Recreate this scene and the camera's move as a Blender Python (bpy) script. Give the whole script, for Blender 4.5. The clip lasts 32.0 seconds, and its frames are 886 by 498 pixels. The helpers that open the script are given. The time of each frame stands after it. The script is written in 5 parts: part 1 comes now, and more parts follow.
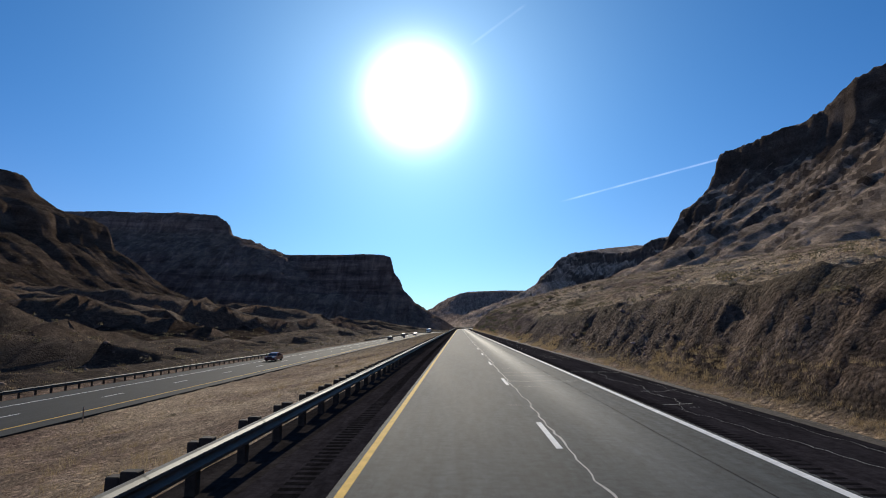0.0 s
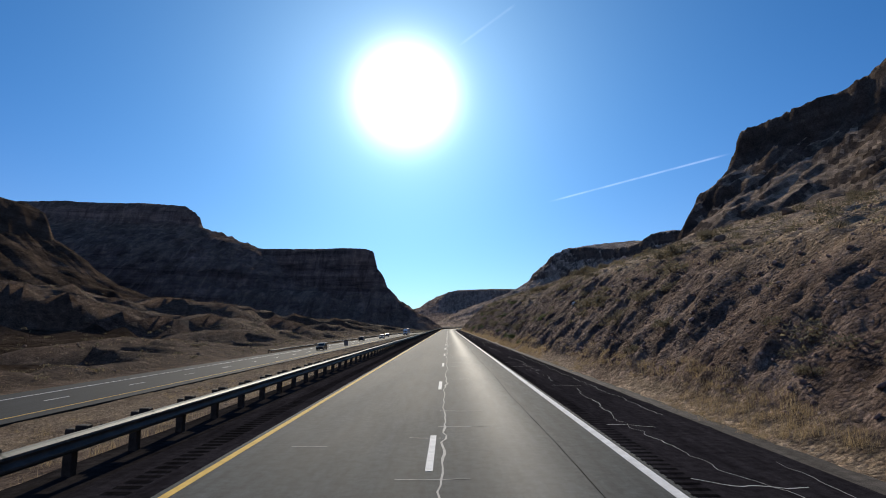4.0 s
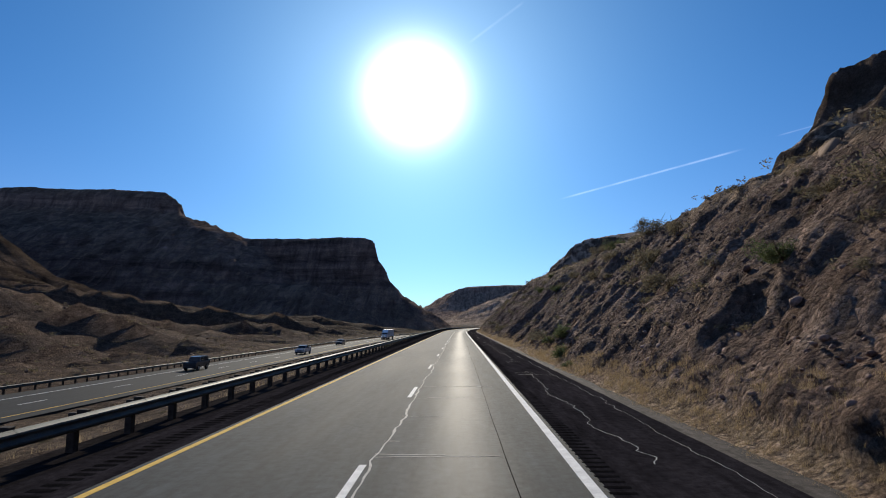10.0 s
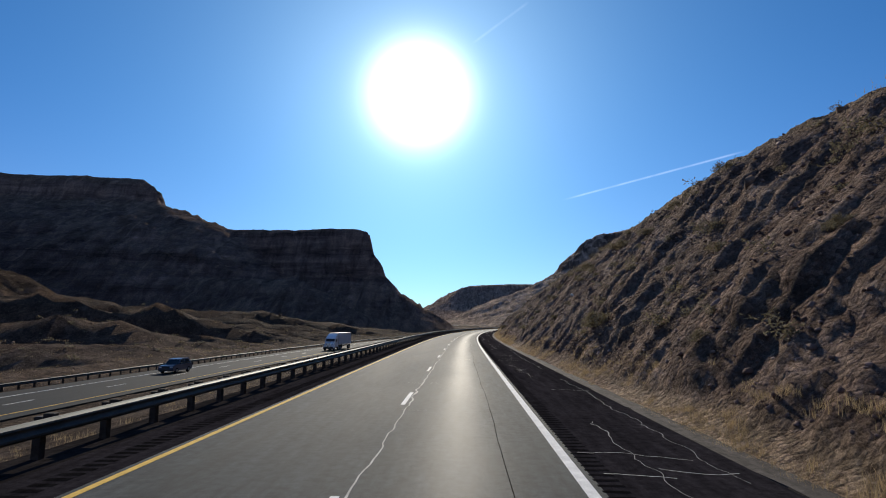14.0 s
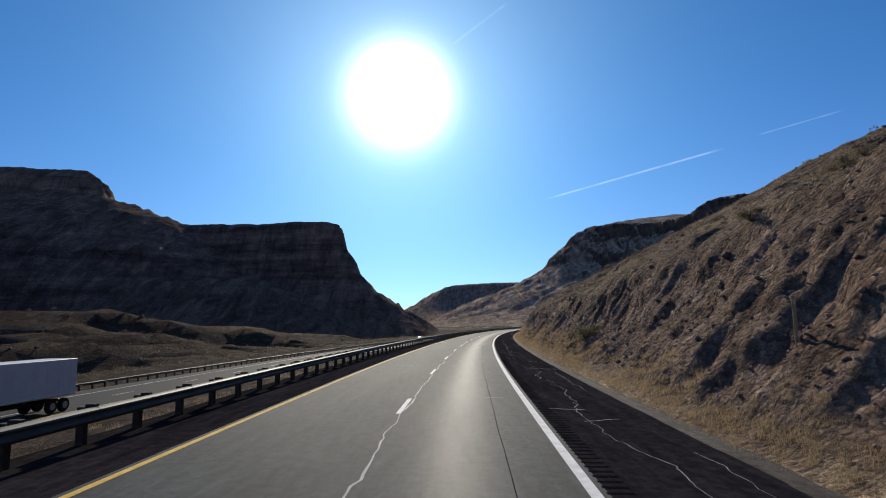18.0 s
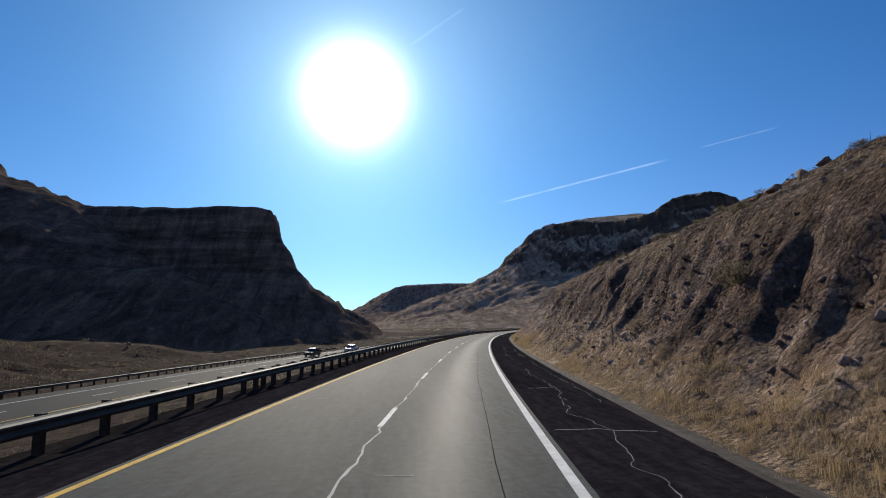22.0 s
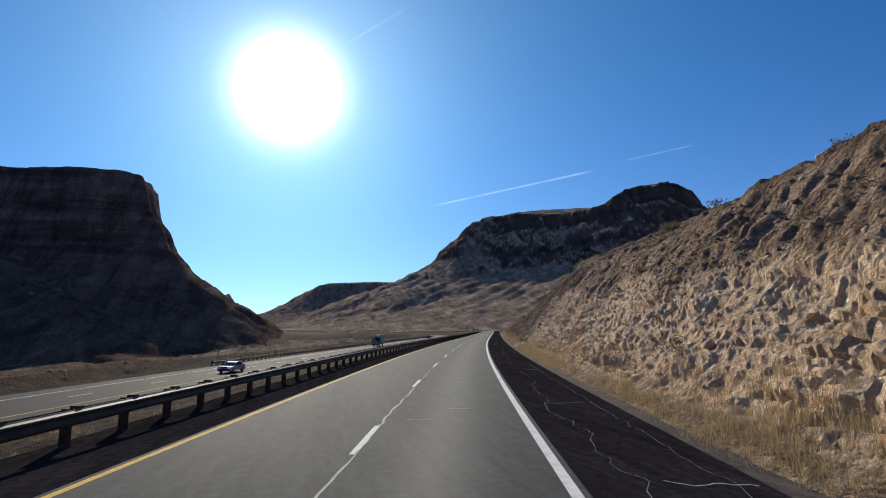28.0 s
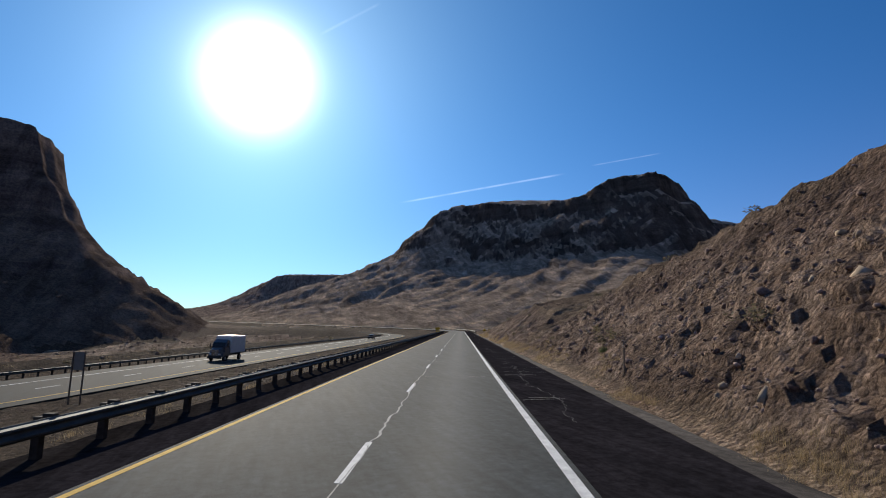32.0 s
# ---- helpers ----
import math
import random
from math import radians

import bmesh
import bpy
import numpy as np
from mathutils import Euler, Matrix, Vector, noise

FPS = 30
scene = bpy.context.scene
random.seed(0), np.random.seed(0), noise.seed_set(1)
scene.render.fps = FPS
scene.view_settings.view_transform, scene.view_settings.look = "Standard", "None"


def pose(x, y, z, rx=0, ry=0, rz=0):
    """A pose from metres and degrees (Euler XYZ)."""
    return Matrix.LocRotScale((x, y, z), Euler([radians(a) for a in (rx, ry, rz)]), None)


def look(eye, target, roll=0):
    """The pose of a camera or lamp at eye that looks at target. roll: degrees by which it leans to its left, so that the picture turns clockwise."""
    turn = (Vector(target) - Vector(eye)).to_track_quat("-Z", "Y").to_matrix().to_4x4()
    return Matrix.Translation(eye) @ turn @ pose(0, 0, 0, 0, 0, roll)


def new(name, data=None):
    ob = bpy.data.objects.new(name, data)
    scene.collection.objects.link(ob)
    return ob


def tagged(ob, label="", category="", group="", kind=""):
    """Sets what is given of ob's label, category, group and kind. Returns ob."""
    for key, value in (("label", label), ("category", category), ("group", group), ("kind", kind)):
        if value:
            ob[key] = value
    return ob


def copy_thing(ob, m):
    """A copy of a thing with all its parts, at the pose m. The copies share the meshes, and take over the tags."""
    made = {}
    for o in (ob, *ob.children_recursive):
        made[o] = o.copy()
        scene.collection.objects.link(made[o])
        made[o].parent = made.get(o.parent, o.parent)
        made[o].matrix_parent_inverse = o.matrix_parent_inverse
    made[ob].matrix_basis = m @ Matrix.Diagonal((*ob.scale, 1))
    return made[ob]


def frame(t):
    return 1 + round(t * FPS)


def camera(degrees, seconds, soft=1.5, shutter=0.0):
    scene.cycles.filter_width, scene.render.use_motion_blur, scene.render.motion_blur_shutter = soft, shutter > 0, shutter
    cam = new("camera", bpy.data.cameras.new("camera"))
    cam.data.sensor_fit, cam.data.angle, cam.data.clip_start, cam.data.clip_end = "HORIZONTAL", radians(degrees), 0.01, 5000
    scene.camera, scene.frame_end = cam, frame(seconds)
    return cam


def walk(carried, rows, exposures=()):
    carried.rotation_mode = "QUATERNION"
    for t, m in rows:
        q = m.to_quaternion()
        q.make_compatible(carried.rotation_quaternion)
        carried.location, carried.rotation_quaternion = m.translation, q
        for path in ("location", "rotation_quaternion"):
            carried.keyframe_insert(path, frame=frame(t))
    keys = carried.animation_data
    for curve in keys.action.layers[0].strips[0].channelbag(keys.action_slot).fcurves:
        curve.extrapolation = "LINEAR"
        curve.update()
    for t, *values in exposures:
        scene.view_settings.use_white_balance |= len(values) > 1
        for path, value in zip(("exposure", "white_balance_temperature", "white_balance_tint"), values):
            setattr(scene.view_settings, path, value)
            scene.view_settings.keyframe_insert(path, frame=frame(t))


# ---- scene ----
cam = camera(77.0, 32.0, 1.0)
PATH = [
    (0, (-1.96, 0, 2.4, 97.88, -0.07, 1.67)),
    (0.5, (-1.85, 12.25, 2.4, 97.92, -0.13, 1.39)),
    (1, (-1.7, 24.5, 2.4, 97.82, -0.13, 1.07)),
    (1.5, (-1.43, 36.75, 2.4, 97.76, -0.22, 0.8)),
    (2, (-1.1, 49, 2.4, 97.79, -0.42, 0.55)),
    (2.5, (-0.74, 61.25, 2.4, 97.81, -0.43, 0.47)),
    (3, (-0.37, 73.5, 2.4, 97.74, -0.32, 0.4)),
    (3.5, (-0.01, 85.75, 2.4, 97.8, -0.16, 0.38)),
    (4, (0.35, 98, 2.4, 97.84, -0.01, 0.55)),
    (4.5, (0.65, 110.25, 2.4, 97.85, 0.12, 0.87)),
    (5, (0.89, 122.5, 2.4, 97.84, 0.21, 1.24)),
    (5.5, (1.07, 134.75, 2.4, 97.81, 0.24, 1.55)),
    (6, (1.22, 147, 2.4, 97.76, 0.19, 1.77)),
    (6.5, (1.32, 159.25, 2.4, 97.74, 0.07, 1.88)),
    (7, (1.39, 171.5, 2.4, 97.77, -0.05, 1.76)),
    (7.5, (1.45, 183.75, 2.4, 97.74, 0.16, 1.68)),
    (8, (1.51, 196, 2.4, 97.77, 0.12, 1.73)),
    (8.5, (1.55, 208.25, 2.4, 97.71, 0.17, 1.72)),
    (9, (1.6, 220.5, 2.4, 97.72, 0.19, 1.71)),
    (9.5, (1.65, 232.75, 2.4, 97.74, 0.16, 1.63)),
    (10, (1.7, 245, 2.4, 97.69, 0.24, 1.66)),
    (10.5, (1.75, 257.25, 2.4, 97.77, 0.16, 1.62)),
    (11, (1.78, 269.5, 2.4, 97.71, 0.07, 1.71)),
    (11.5, (1.8, 281.75, 2.4, 97.69, 0.12, 1.7)),
    (12, (1.81, 294, 2.4, 97.71, 0.22, 1.73)),
    (12.5, (1.82, 306.25, 2.4, 97.72, 0.21, 1.78)),
    (13, (1.82, 318.5, 2.4, 97.71, 0.02, 1.82)),
    (13.5, (1.81, 330.75, 2.394, 97.74, -0.07, 1.88)),
    (14, (1.8, 343, 2.388, 97.7, -0.1, 1.93)),
    (14.5, (1.79, 355.25, 2.382, 97.79, -0.1, 1.92)),
    (15, (1.79, 367.5, 2.377, 97.84, -0.13, 1.86)),
    (15.5, (1.8, 379.75, 2.371, 97.86, -0.19, 1.77)),
    (16, (1.84, 391.99, 2.365, 97.86, -0.16, 1.62)),
    (16.5, (1.92, 404.24, 2.359, 97.87, 0.04, 1.41)),
    (17, (2.06, 416.48, 2.353, 97.9, 0.43, 1.13)),
    (17.5, (2.31, 428.71, 2.348, 97.86, 0.91, 0.79)),
    (18, (2.68, 440.94, 2.342, 97.8, 1.07, 0.33)),
    (18.5, (3.15, 453.16, 2.336, 97.75, 1.09, -0.45)),
    (19, (3.71, 465.38, 2.33, 97.87, 1.16, -1.08)),
    (19.5, (4.38, 477.59, 2.329, 97.79, 1.02, -1.65)),
    (20, (5.15, 489.8, 2.328, 97.87, 0.75, -2.18)),
    (20.5, (6.04, 501.99, 2.327, 97.87, 0.54, -2.79)),
    (21, (7.06, 514.18, 2.326, 97.91, 0.54, -3.43)),
    (21.5, (8.21, 526.35, 2.324, 97.9, 0.42, -4.02)),
    (22, (9.49, 538.52, 2.323, 97.91, 0.51, -4.67)),
    (22.5, (10.89, 550.67, 2.322, 97.91, 0.62, -5.24)),
    (23, (12.42, 562.8, 2.321, 97.95, 0.61, -5.79)),
    (23.5, (14.07, 574.92, 2.32, 97.99, 0.52, -6.37)),
    (24, (15.85, 587.02, 2.319, 98.03, 0.48, -6.96)),
    (24.5, (17.77, 599.1, 2.318, 98.02, 0.27, -7.49)),
    (25, (19.8, 611.16, 2.317, 98.04, 0.24, -8.04)),
    (25.5, (21.96, 623.2, 2.316, 98.06, 0.21, -8.59)),
    (26, (24.23, 635.21, 2.314, 98.07, 0.17, -9.16)),
    (26.5, (26.64, 647.2, 2.313, 98.06, 0.12, -9.74)),
    (27, (29.17, 659.16, 2.312, 98.06, 0.04, -10.36)),
    (27.5, (31.82, 671.1, 2.311, 98.07, -0.04, -11.02)),
    (28, (34.59, 683.01, 2.31, 98.09, -0.14, -11.73)),
    (28.5, (37.45, 694.9, 2.316, 98.11, -0.2, -12.33)),
    (29, (40.41, 706.77, 2.322, 98.09, -0.22, -12.87)),
    (29.5, (43.48, 718.61, 2.329, 98.07, -0.33, -13.37)),
    (30, (46.65, 730.42, 2.335, 98.06, -0.45, -13.91)),
    (30.5, (49.92, 742.21, 2.341, 97.99, -0.81, -14.35)),
    (31, (53.26, 753.98, 2.348, 97.89, -1.32, -14.67)),
    (31.5, (56.67, 765.74, 2.354, 97.88, -1.58, -15.08)),
    (32, (60.13, 777.49, 2.36, 97.91, -1.72, -15.37)),
]
walk(cam, [(t, pose(*p)) for t, p in PATH])

# ---- world, sun, exposure ----
SUN_AZ, SUN_EL = 4.6, 23.2          # degrees left of +y, degrees above the horizon
sun_dir = Vector((-math.sin(radians(SUN_AZ)) * math.cos(radians(SUN_EL)),
                  math.cos(radians(SUN_AZ)) * math.cos(radians(SUN_EL)), math.sin(radians(SUN_EL))))
scene.view_settings.exposure = 0.0
world = bpy.data.worlds.new("sky")
scene.world = world
world.use_nodes = True


def build_sky():
    nt = world.node_tree
    nt.nodes.clear()
    N, L = nt.nodes.new, nt.links.new
    out, bg = N("ShaderNodeOutputWorld"), N("ShaderNodeBackground")
    sky = N("ShaderNodeTexSky")
    sky.sky_type, sky.sun_disc = "NISHITA", False
    sky.sun_elevation, sky.sun_rotation = radians(SUN_EL), radians(-SUN_AZ)
    sky.altitude, sky.air_density, sky.dust_density, sky.ozone_density = 700, 1.0, 0.25, 2.0
    hsv = N("ShaderNodeHueSaturation")
    hsv.inputs["Saturation"].default_value = SKY_SAT
    L(sky.outputs[0], hsv.inputs["Color"])
    scale = N("ShaderNodeVectorMath"); scale.operation = "MULTIPLY"
    L(hsv.outputs[0], scale.inputs[0]); scale.inputs[1].default_value = SKY_GAIN
    # lens bloom about the low sun, painted into the sky as an aureole
    co = N("ShaderNodeTexCoord")
    nrm = N("ShaderNodeVectorMath"); nrm.operation = "NORMALIZE"
    L(co.outputs["Generated"], nrm.inputs[0])
    dot = N("ShaderNodeVectorMath"); dot.operation = "DOT_PRODUCT"
    L(nrm.outputs[0], dot.inputs[0]); dot.inputs[1].default_value = sun_dir
    ac = N("ShaderNodeMath"); ac.operation = "ARCCOSINE"; L(dot.outputs["Value"], ac.inputs[0])
    last = scale
    for amp, width, power, tint in GLOW:
        q = N("ShaderNodeMath"); q.operation = "DIVIDE"; L(ac.outputs[0], q.inputs[0]); q.inputs[1].default_value = radians(width)
        p = N("ShaderNodeMath"); p.operation = "POWER"; L(q.outputs[0], p.inputs[0]); p.inputs[1].default_value = power
        m = N("ShaderNodeMath"); m.operation = "MULTIPLY"; L(p.outputs[0], m.inputs[0]); m.inputs[1].default_value = -1
        e = N("ShaderNodeMath"); e.operation = "EXPONENT"; L(m.outputs[0], e.inputs[0])
        k = N("ShaderNodeVectorMath"); k.operation = "SCALE"; L(e.outputs[0], k.inputs["Scale"])
        k.inputs[0].default_value = tuple(amp * c for c in tint)
        ad = N("ShaderNodeVectorMath"); ad.operation = "ADD"; L(last.outputs[0], ad.inputs[0]); L(k.outputs[0], ad.inputs[1])
        last = ad
    # paler air towards the horizon
    up = N("ShaderNodeSeparateXYZ"); L(nrm.outputs[0], up.inputs[0])
    q = N("ShaderNodeMath"); q.operation = "MULTIPLY"; L(up.outputs["Z"], q.inputs[0]); q.inputs[1].default_value = -1.0 / 0.11
    cl = N("ShaderNodeMath"); cl.operation = "MINIMUM"; L(q.outputs[0], cl.inputs[0]); cl.inputs[1].default_value = 0.0
    e = N("ShaderNodeMath"); e.operation = "EXPONENT"; L(cl.outputs[0], e.inputs[0])
    k = N("ShaderNodeVectorMath"); k.operation = "SCALE"; L(e.outputs[0], k.inputs["Scale"])
    k.inputs[0].default_value = HORIZON
    ad = N("ShaderNodeVectorMath"); ad.operation = "ADD"; L(last.outputs[0], ad.inputs[0]); L(k.outputs[0], ad.inputs[1])
    last = ad
    # added fill: a broad pale glow opposite the sun, out of view, lifts shaded sides
    back = N("ShaderNodeMapRange"); back.interpolation_type = "SMOOTHSTEP"
    back.inputs[1].default_value, back.inputs[2].default_value = 0.35, -0.9
    L(dot.outputs["Value"], back.inputs[0])
    k = N("ShaderNodeVectorMath"); k.operation = "SCALE"; L(back.outputs[0], k.inputs["Scale"])
    k.inputs[0].default_value = BACK_FILL
    ad = N("ShaderNodeVectorMath"); ad.operation = "ADD"; L(last.outputs[0], ad.inputs[0]); L(k.outputs[0], ad.inputs[1])
    last = ad
    # condensation trails: thin bands on great circles between two bearings
    noi = N("ShaderNodeTexNoise"); noi.inputs["Scale"].default_value = 30.0; noi.inputs["Detail"].default_value = 4.0
    L(nrm.outputs[0], noi.inputs["Vector"])
    for (a0, e0), (a1, e1), wide, amp in TRAILS:
        v = [Vector((-math.sin(radians(a)) * math.cos(radians(e)), math.cos(radians(a)) * math.cos(radians(e)), math.sin(radians(e))))
             for a, e in ((a0, e0), (a1, e1))]
        across = v[0].cross(v[1]).normalized()
        mid = (v[0] + v[1]).normalized()
        half = math.acos(max(-1, min(1, mid.dot(v[0]))))
        d1 = N("ShaderNodeVectorMath"); d1.operation = "DOT_PRODUCT"; L(nrm.outputs[0], d1.inputs[0]); d1.inputs[1].default_value = across
        ab = N("ShaderNodeMath"); ab.operation = "ABSOLUTE"; L(d1.outputs["Value"], ab.inputs[0])
        m1 = N("ShaderNodeMapRange"); m1.interpolation_type = "SMOOTHSTEP"
        m1.inputs[1].default_value, m1.inputs[2].default_value = 0.0, radians(wide)
        m1.inputs[3].default_value, m1.inputs[4].default_value = 1.0, 0.0
        L(ab.outputs[0], m1.inputs[0])
        d2 = N("ShaderNodeVectorMath"); d2.operation = "DOT_PRODUCT"; L(nrm.outputs[0], d2.inputs[0]); d2.inputs[1].default_value = mid
        m2 = N("ShaderNodeMapRange"); m2.interpolation_type = "SMOOTHSTEP"
        m2.inputs[1].default_value, m2.inputs[2].default_value = math.cos(half * 1.05), math.cos(half * 0.75)
        L(d2.outputs["Value"], m2.inputs[0])
        mm = N("ShaderNodeMath"); mm.operation = "MULTIPLY"; L(m1.outputs[0], mm.inputs[0]); L(m2.outputs[0], mm.inputs[1])
        mn = N("ShaderNodeMapRange"); mn.inputs[1].default_value, mn.inputs[2].default_value = 0.3, 0.6
        mn.inputs[3].default_value, mn.inputs[4].default_value = 0.35, 1.0
        L(noi.outputs["Fac"], mn.inputs[0])
        mq = N("ShaderNodeMath"); mq.operation = "MULTIPLY"; L(mm.outputs[0], mq.inputs[0]); L(mn.outputs[0], mq.inputs[1])
        col = N("ShaderNodeVectorMath"); col.operation = "SCALE"; col.inputs[0].default_value = (amp, amp, amp)
        L(mq.outputs[0], col.inputs["Scale"])
        ad = N("ShaderNodeVectorMath"); ad.operation = "ADD"; L(last.outputs[0], ad.inputs[0]); L(col.outputs[0], ad.inputs[1])
        last = ad
    L(last.outputs[0], bg.inputs["Color"])
    bg.inputs["Strength"].default_value = 1.0
    L(bg.outputs[0], out.inputs["Surface"])


SKY_SAT = 1.15
SKY_GAIN = (0.0175, 0.063, 0.098)
GLOW = ((2.4, 4.15, 2.4, (1.0, 1.0, 1.0)), (0.52, 9.0, 1.3, (0.86, 1.0, 1.0)), (0.26, 25.0, 1.4, (0.50, 0.81, 1.0)))
BACK_FILL = (0.16, 0.145, 0.13)
HORIZON = (0.36, 0.02, 0.05)
TRAILS = (((-10.6, 12.5), (-27.5, 15.6), 0.15, 0.22), ((-30.2, 16.3), (-37.0, 17.1), 0.10, 0.11), ((-1.2, 27.9), (-7.4, 31.3), 0.2, 0.08))
build_sky()

sun_data = bpy.data.lights.new("sun", "SUN")
sun_data.energy, sun_data.angle, sun_data.color = 4.5, radians(0.53), (1.0, 0.90, 0.74)
sun = new("sun", sun_data)
sun.matrix_world = look((0, 0, 500), Vector((0, 0, 500)) - sun_dir)


# ---- materials ----
def material(name, rough=0.9, spec=0.3, metal=0.0):
    m = bpy.data.materials.new(name)
    m.use_nodes = True
    b = m.node_tree.nodes["Principled BSDF"]
    b.inputs["Roughness"].default_value, b.inputs["Metallic"].default_value = rough, metal
    b.inputs["Specular IOR Level"].default_value = spec
    return m, m.node_tree.nodes.new, m.node_tree.links.new, b


def rgb(*c):
    return (*c, 1.0)


def tex_noise(N, L, vec, scale, detail=6.0, rough=0.6, distort=0.0):
    n = N("ShaderNodeTexNoise")
    n.inputs["Scale"].default_value, n.inputs["Detail"].default_value = scale, detail
    n.inputs["Roughness"].default_value, n.inputs["Distortion"].default_value = rough, distort
    if vec is not None:
        L(vec, n.inputs["Vector"])
    return n


def ramp(N, L, fac, *stops):
    r = N("ShaderNodeValToRGB")
    el = r.color_ramp.elements
    while len(el) < len(stops):
        el.new(0.5)
    for e, (p, c) in zip(el, stops):
        e.position, e.color = p, rgb(*c)
    L(fac, r.inputs["Fac"])
    return r


def mix(N, L, fac, a, b, mode="MIX"):
    m = N("ShaderNodeMix")
    m.data_type, m.blend_type = "RGBA", mode
    for sock, val in ((m.inputs["Factor"], fac), (m.inputs["A"], a), (m.inputs["B"], b)):
        if isinstance(val, (int, float)):
            sock.default_value = val
        elif isinstance(val, tuple):
            sock.default_value = rgb(*val)
        else:
            L(val, sock)
    return m.outputs["Result"]


def bump(N, L, b, height, strength=0.5, distance=0.1):
    n = N("ShaderNodeBump")
    n.inputs["Strength"].default_value, n.inputs["Distance"].default_value = strength, distance
    L(height, n.inputs["Height"])
    L(n.outputs[0], b.inputs["Normal"])


def position(N, L, sx=1.0, sy=1.0, sz=1.0):
    g = N("ShaderNodeNewGeometry")
    if (sx, sy, sz) == (1.0, 1.0, 1.0):
        return g.outputs["Position"]
    v = N("ShaderNodeVectorMath"); v.operation = "MULTIPLY"
    L(g.outputs["Position"], v.inputs[0]); v.inputs[1].default_value = (sx, sy, sz)
    return v.outputs[0]


def math_node(N, L, op, a, b=None):
    m = N("ShaderNodeMath"); m.operation = op
    for k, v in enumerate((a, b)):
        if v is None:
            continue
        if isinstance(v, (int, float)):
            m.inputs[k].default_value = v
        else:
            L(v, m.inputs[k])
    return m.outputs[0]


def ground_material():
    """Desert soil, dry grass and broken rock; the attributes pale, cut and dry say which of them shows."""
    m, N, L, b = material("desert_ground", 1.0, 0.03)
    p = position(N, L)
    big, mid, fine = tex_noise(N, L, p, 0.07, 5), tex_noise(N, L, p, 0.5, 8, 0.68), tex_noise(N, L, p, 5.0, 7, 0.72)
    soil = ramp(N, L, mid.outputs["Fac"], (0.32, (0.10, 0.066, 0.050)), (0.52, (0.215, 0.148, 0.112)), (0.70, (0.36, 0.265, 0.205)))
    grass = ramp(N, L, fine.outputs["Fac"], (0.32, (0.30, 0.222, 0.15)), (0.52, (0.52, 0.405, 0.28)), (0.72, (0.70, 0.57, 0.41)))
    rock = ramp(N, L, mid.outputs["Fac"], (0.30, (0.66, 0.45, 0.29)), (0.48, (0.87, 0.64, 0.43)), (0.70, (0.94, 0.77, 0.56)))
    cutrock = ramp(N, L, mid.outputs["Fac"], (0.30, (0.080, 0.055, 0.045)), (0.5, (0.175, 0.124, 0.101)), (0.72, (0.36, 0.272, 0.222)))
    att = {}
    for name in ("pale", "cut", "dry", "dark_ground"):
        att[name] = N("ShaderNodeAttribute")
        att[name].attribute_name = name
    gmask = N("ShaderNodeMapRange")
    gmask.inputs[1].default_value, gmask.inputs[2].default_value = 0.36, 0.58
    L(big.outputs["Fac"], gmask.inputs[0])
    cover = mix(N, L, math_node(N, L, "MULTIPLY", gmask.outputs[0], att["dry"].outputs["Fac"]), soil.outputs[0], grass.outputs[0])
    # a darker colour mixed into the cover and, where strongest, the cut face
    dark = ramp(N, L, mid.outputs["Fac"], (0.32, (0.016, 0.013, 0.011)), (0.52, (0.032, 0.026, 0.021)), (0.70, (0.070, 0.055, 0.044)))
    cover = mix(N, L, math_node(N, L, "MULTIPLY", att["dark_ground"].outputs["Fac"], 0.95), cover, dark.outputs[0])
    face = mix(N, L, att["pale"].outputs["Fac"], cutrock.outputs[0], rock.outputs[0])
    dark_face = math_node(N, L, "MULTIPLY", math_node(N, L, "MAXIMUM", math_node(N, L, "SUBTRACT", att["dark_ground"].outputs["Fac"], 0.55), 0.0), 1.8)
    face = mix(N, L, dark_face, face, dark.outputs[0])
    c = mix(N, L, att["cut"].outputs["Fac"], cover, face)
    vor = N("ShaderNodeTexVoronoi")
    vor.inputs["Scale"].default_value = 2.6
    warp = mix(N, L, 0.12, p, fine.outputs["Color"])
    L(warp, vor.inputs["Vector"])
    vor2 = N("ShaderNodeTexVoronoi")
    vor2.inputs["Scale"].default_value = 7.0
    L(warp, vor2.inputs["Vector"])
    tone = ramp(N, L, vor.outputs["Color"], (0.0, (0.72, 0.70, 0.68)), (1.0, (1.40, 1.36, 1.32)))
    chip = ramp(N, L, vor2.outputs["Color"], (0.0, (0.50, 0.49, 0.48)), (0.6, (1.0, 1.0, 1.0)), (1.0, (1.75, 1.72, 1.68)))
    speck = tex_noise(N, L, p, 20.0, 4, 0.8)
    sm = ramp(N, L, speck.outputs["Fac"], (0.36, (0.5, 0.5, 0.5)), (0.62, (1.35, 1.35, 1.35)))
    calm = math_node(N, L, "SUBTRACT", 1.0, math_node(N, L, "MULTIPLY", math_node(N, L, "MULTIPLY", att["pale"].outputs["Fac"], att["cut"].outputs["Fac"]), 0.6))
    c = mix(N, L, math_node(N, L, "MULTIPLY", calm, 0.8), c, sm.outputs[0], "MULTIPLY")
    c = mix(N, L, math_node(N, L, "MULTIPLY", calm, 0.8), c, chip.outputs[0], "MULTIPLY")
    L(mix(N, L, math_node(N, L, "MULTIPLY", calm, 0.7), c, tone.outputs[0], "MULTIPLY"), b.inputs["Base Color"])
    h = math_node(N, L, "ADD", fine.outputs["Fac"], math_node(N, L, "MULTIPLY", mid.outputs["Fac"], 1.5))
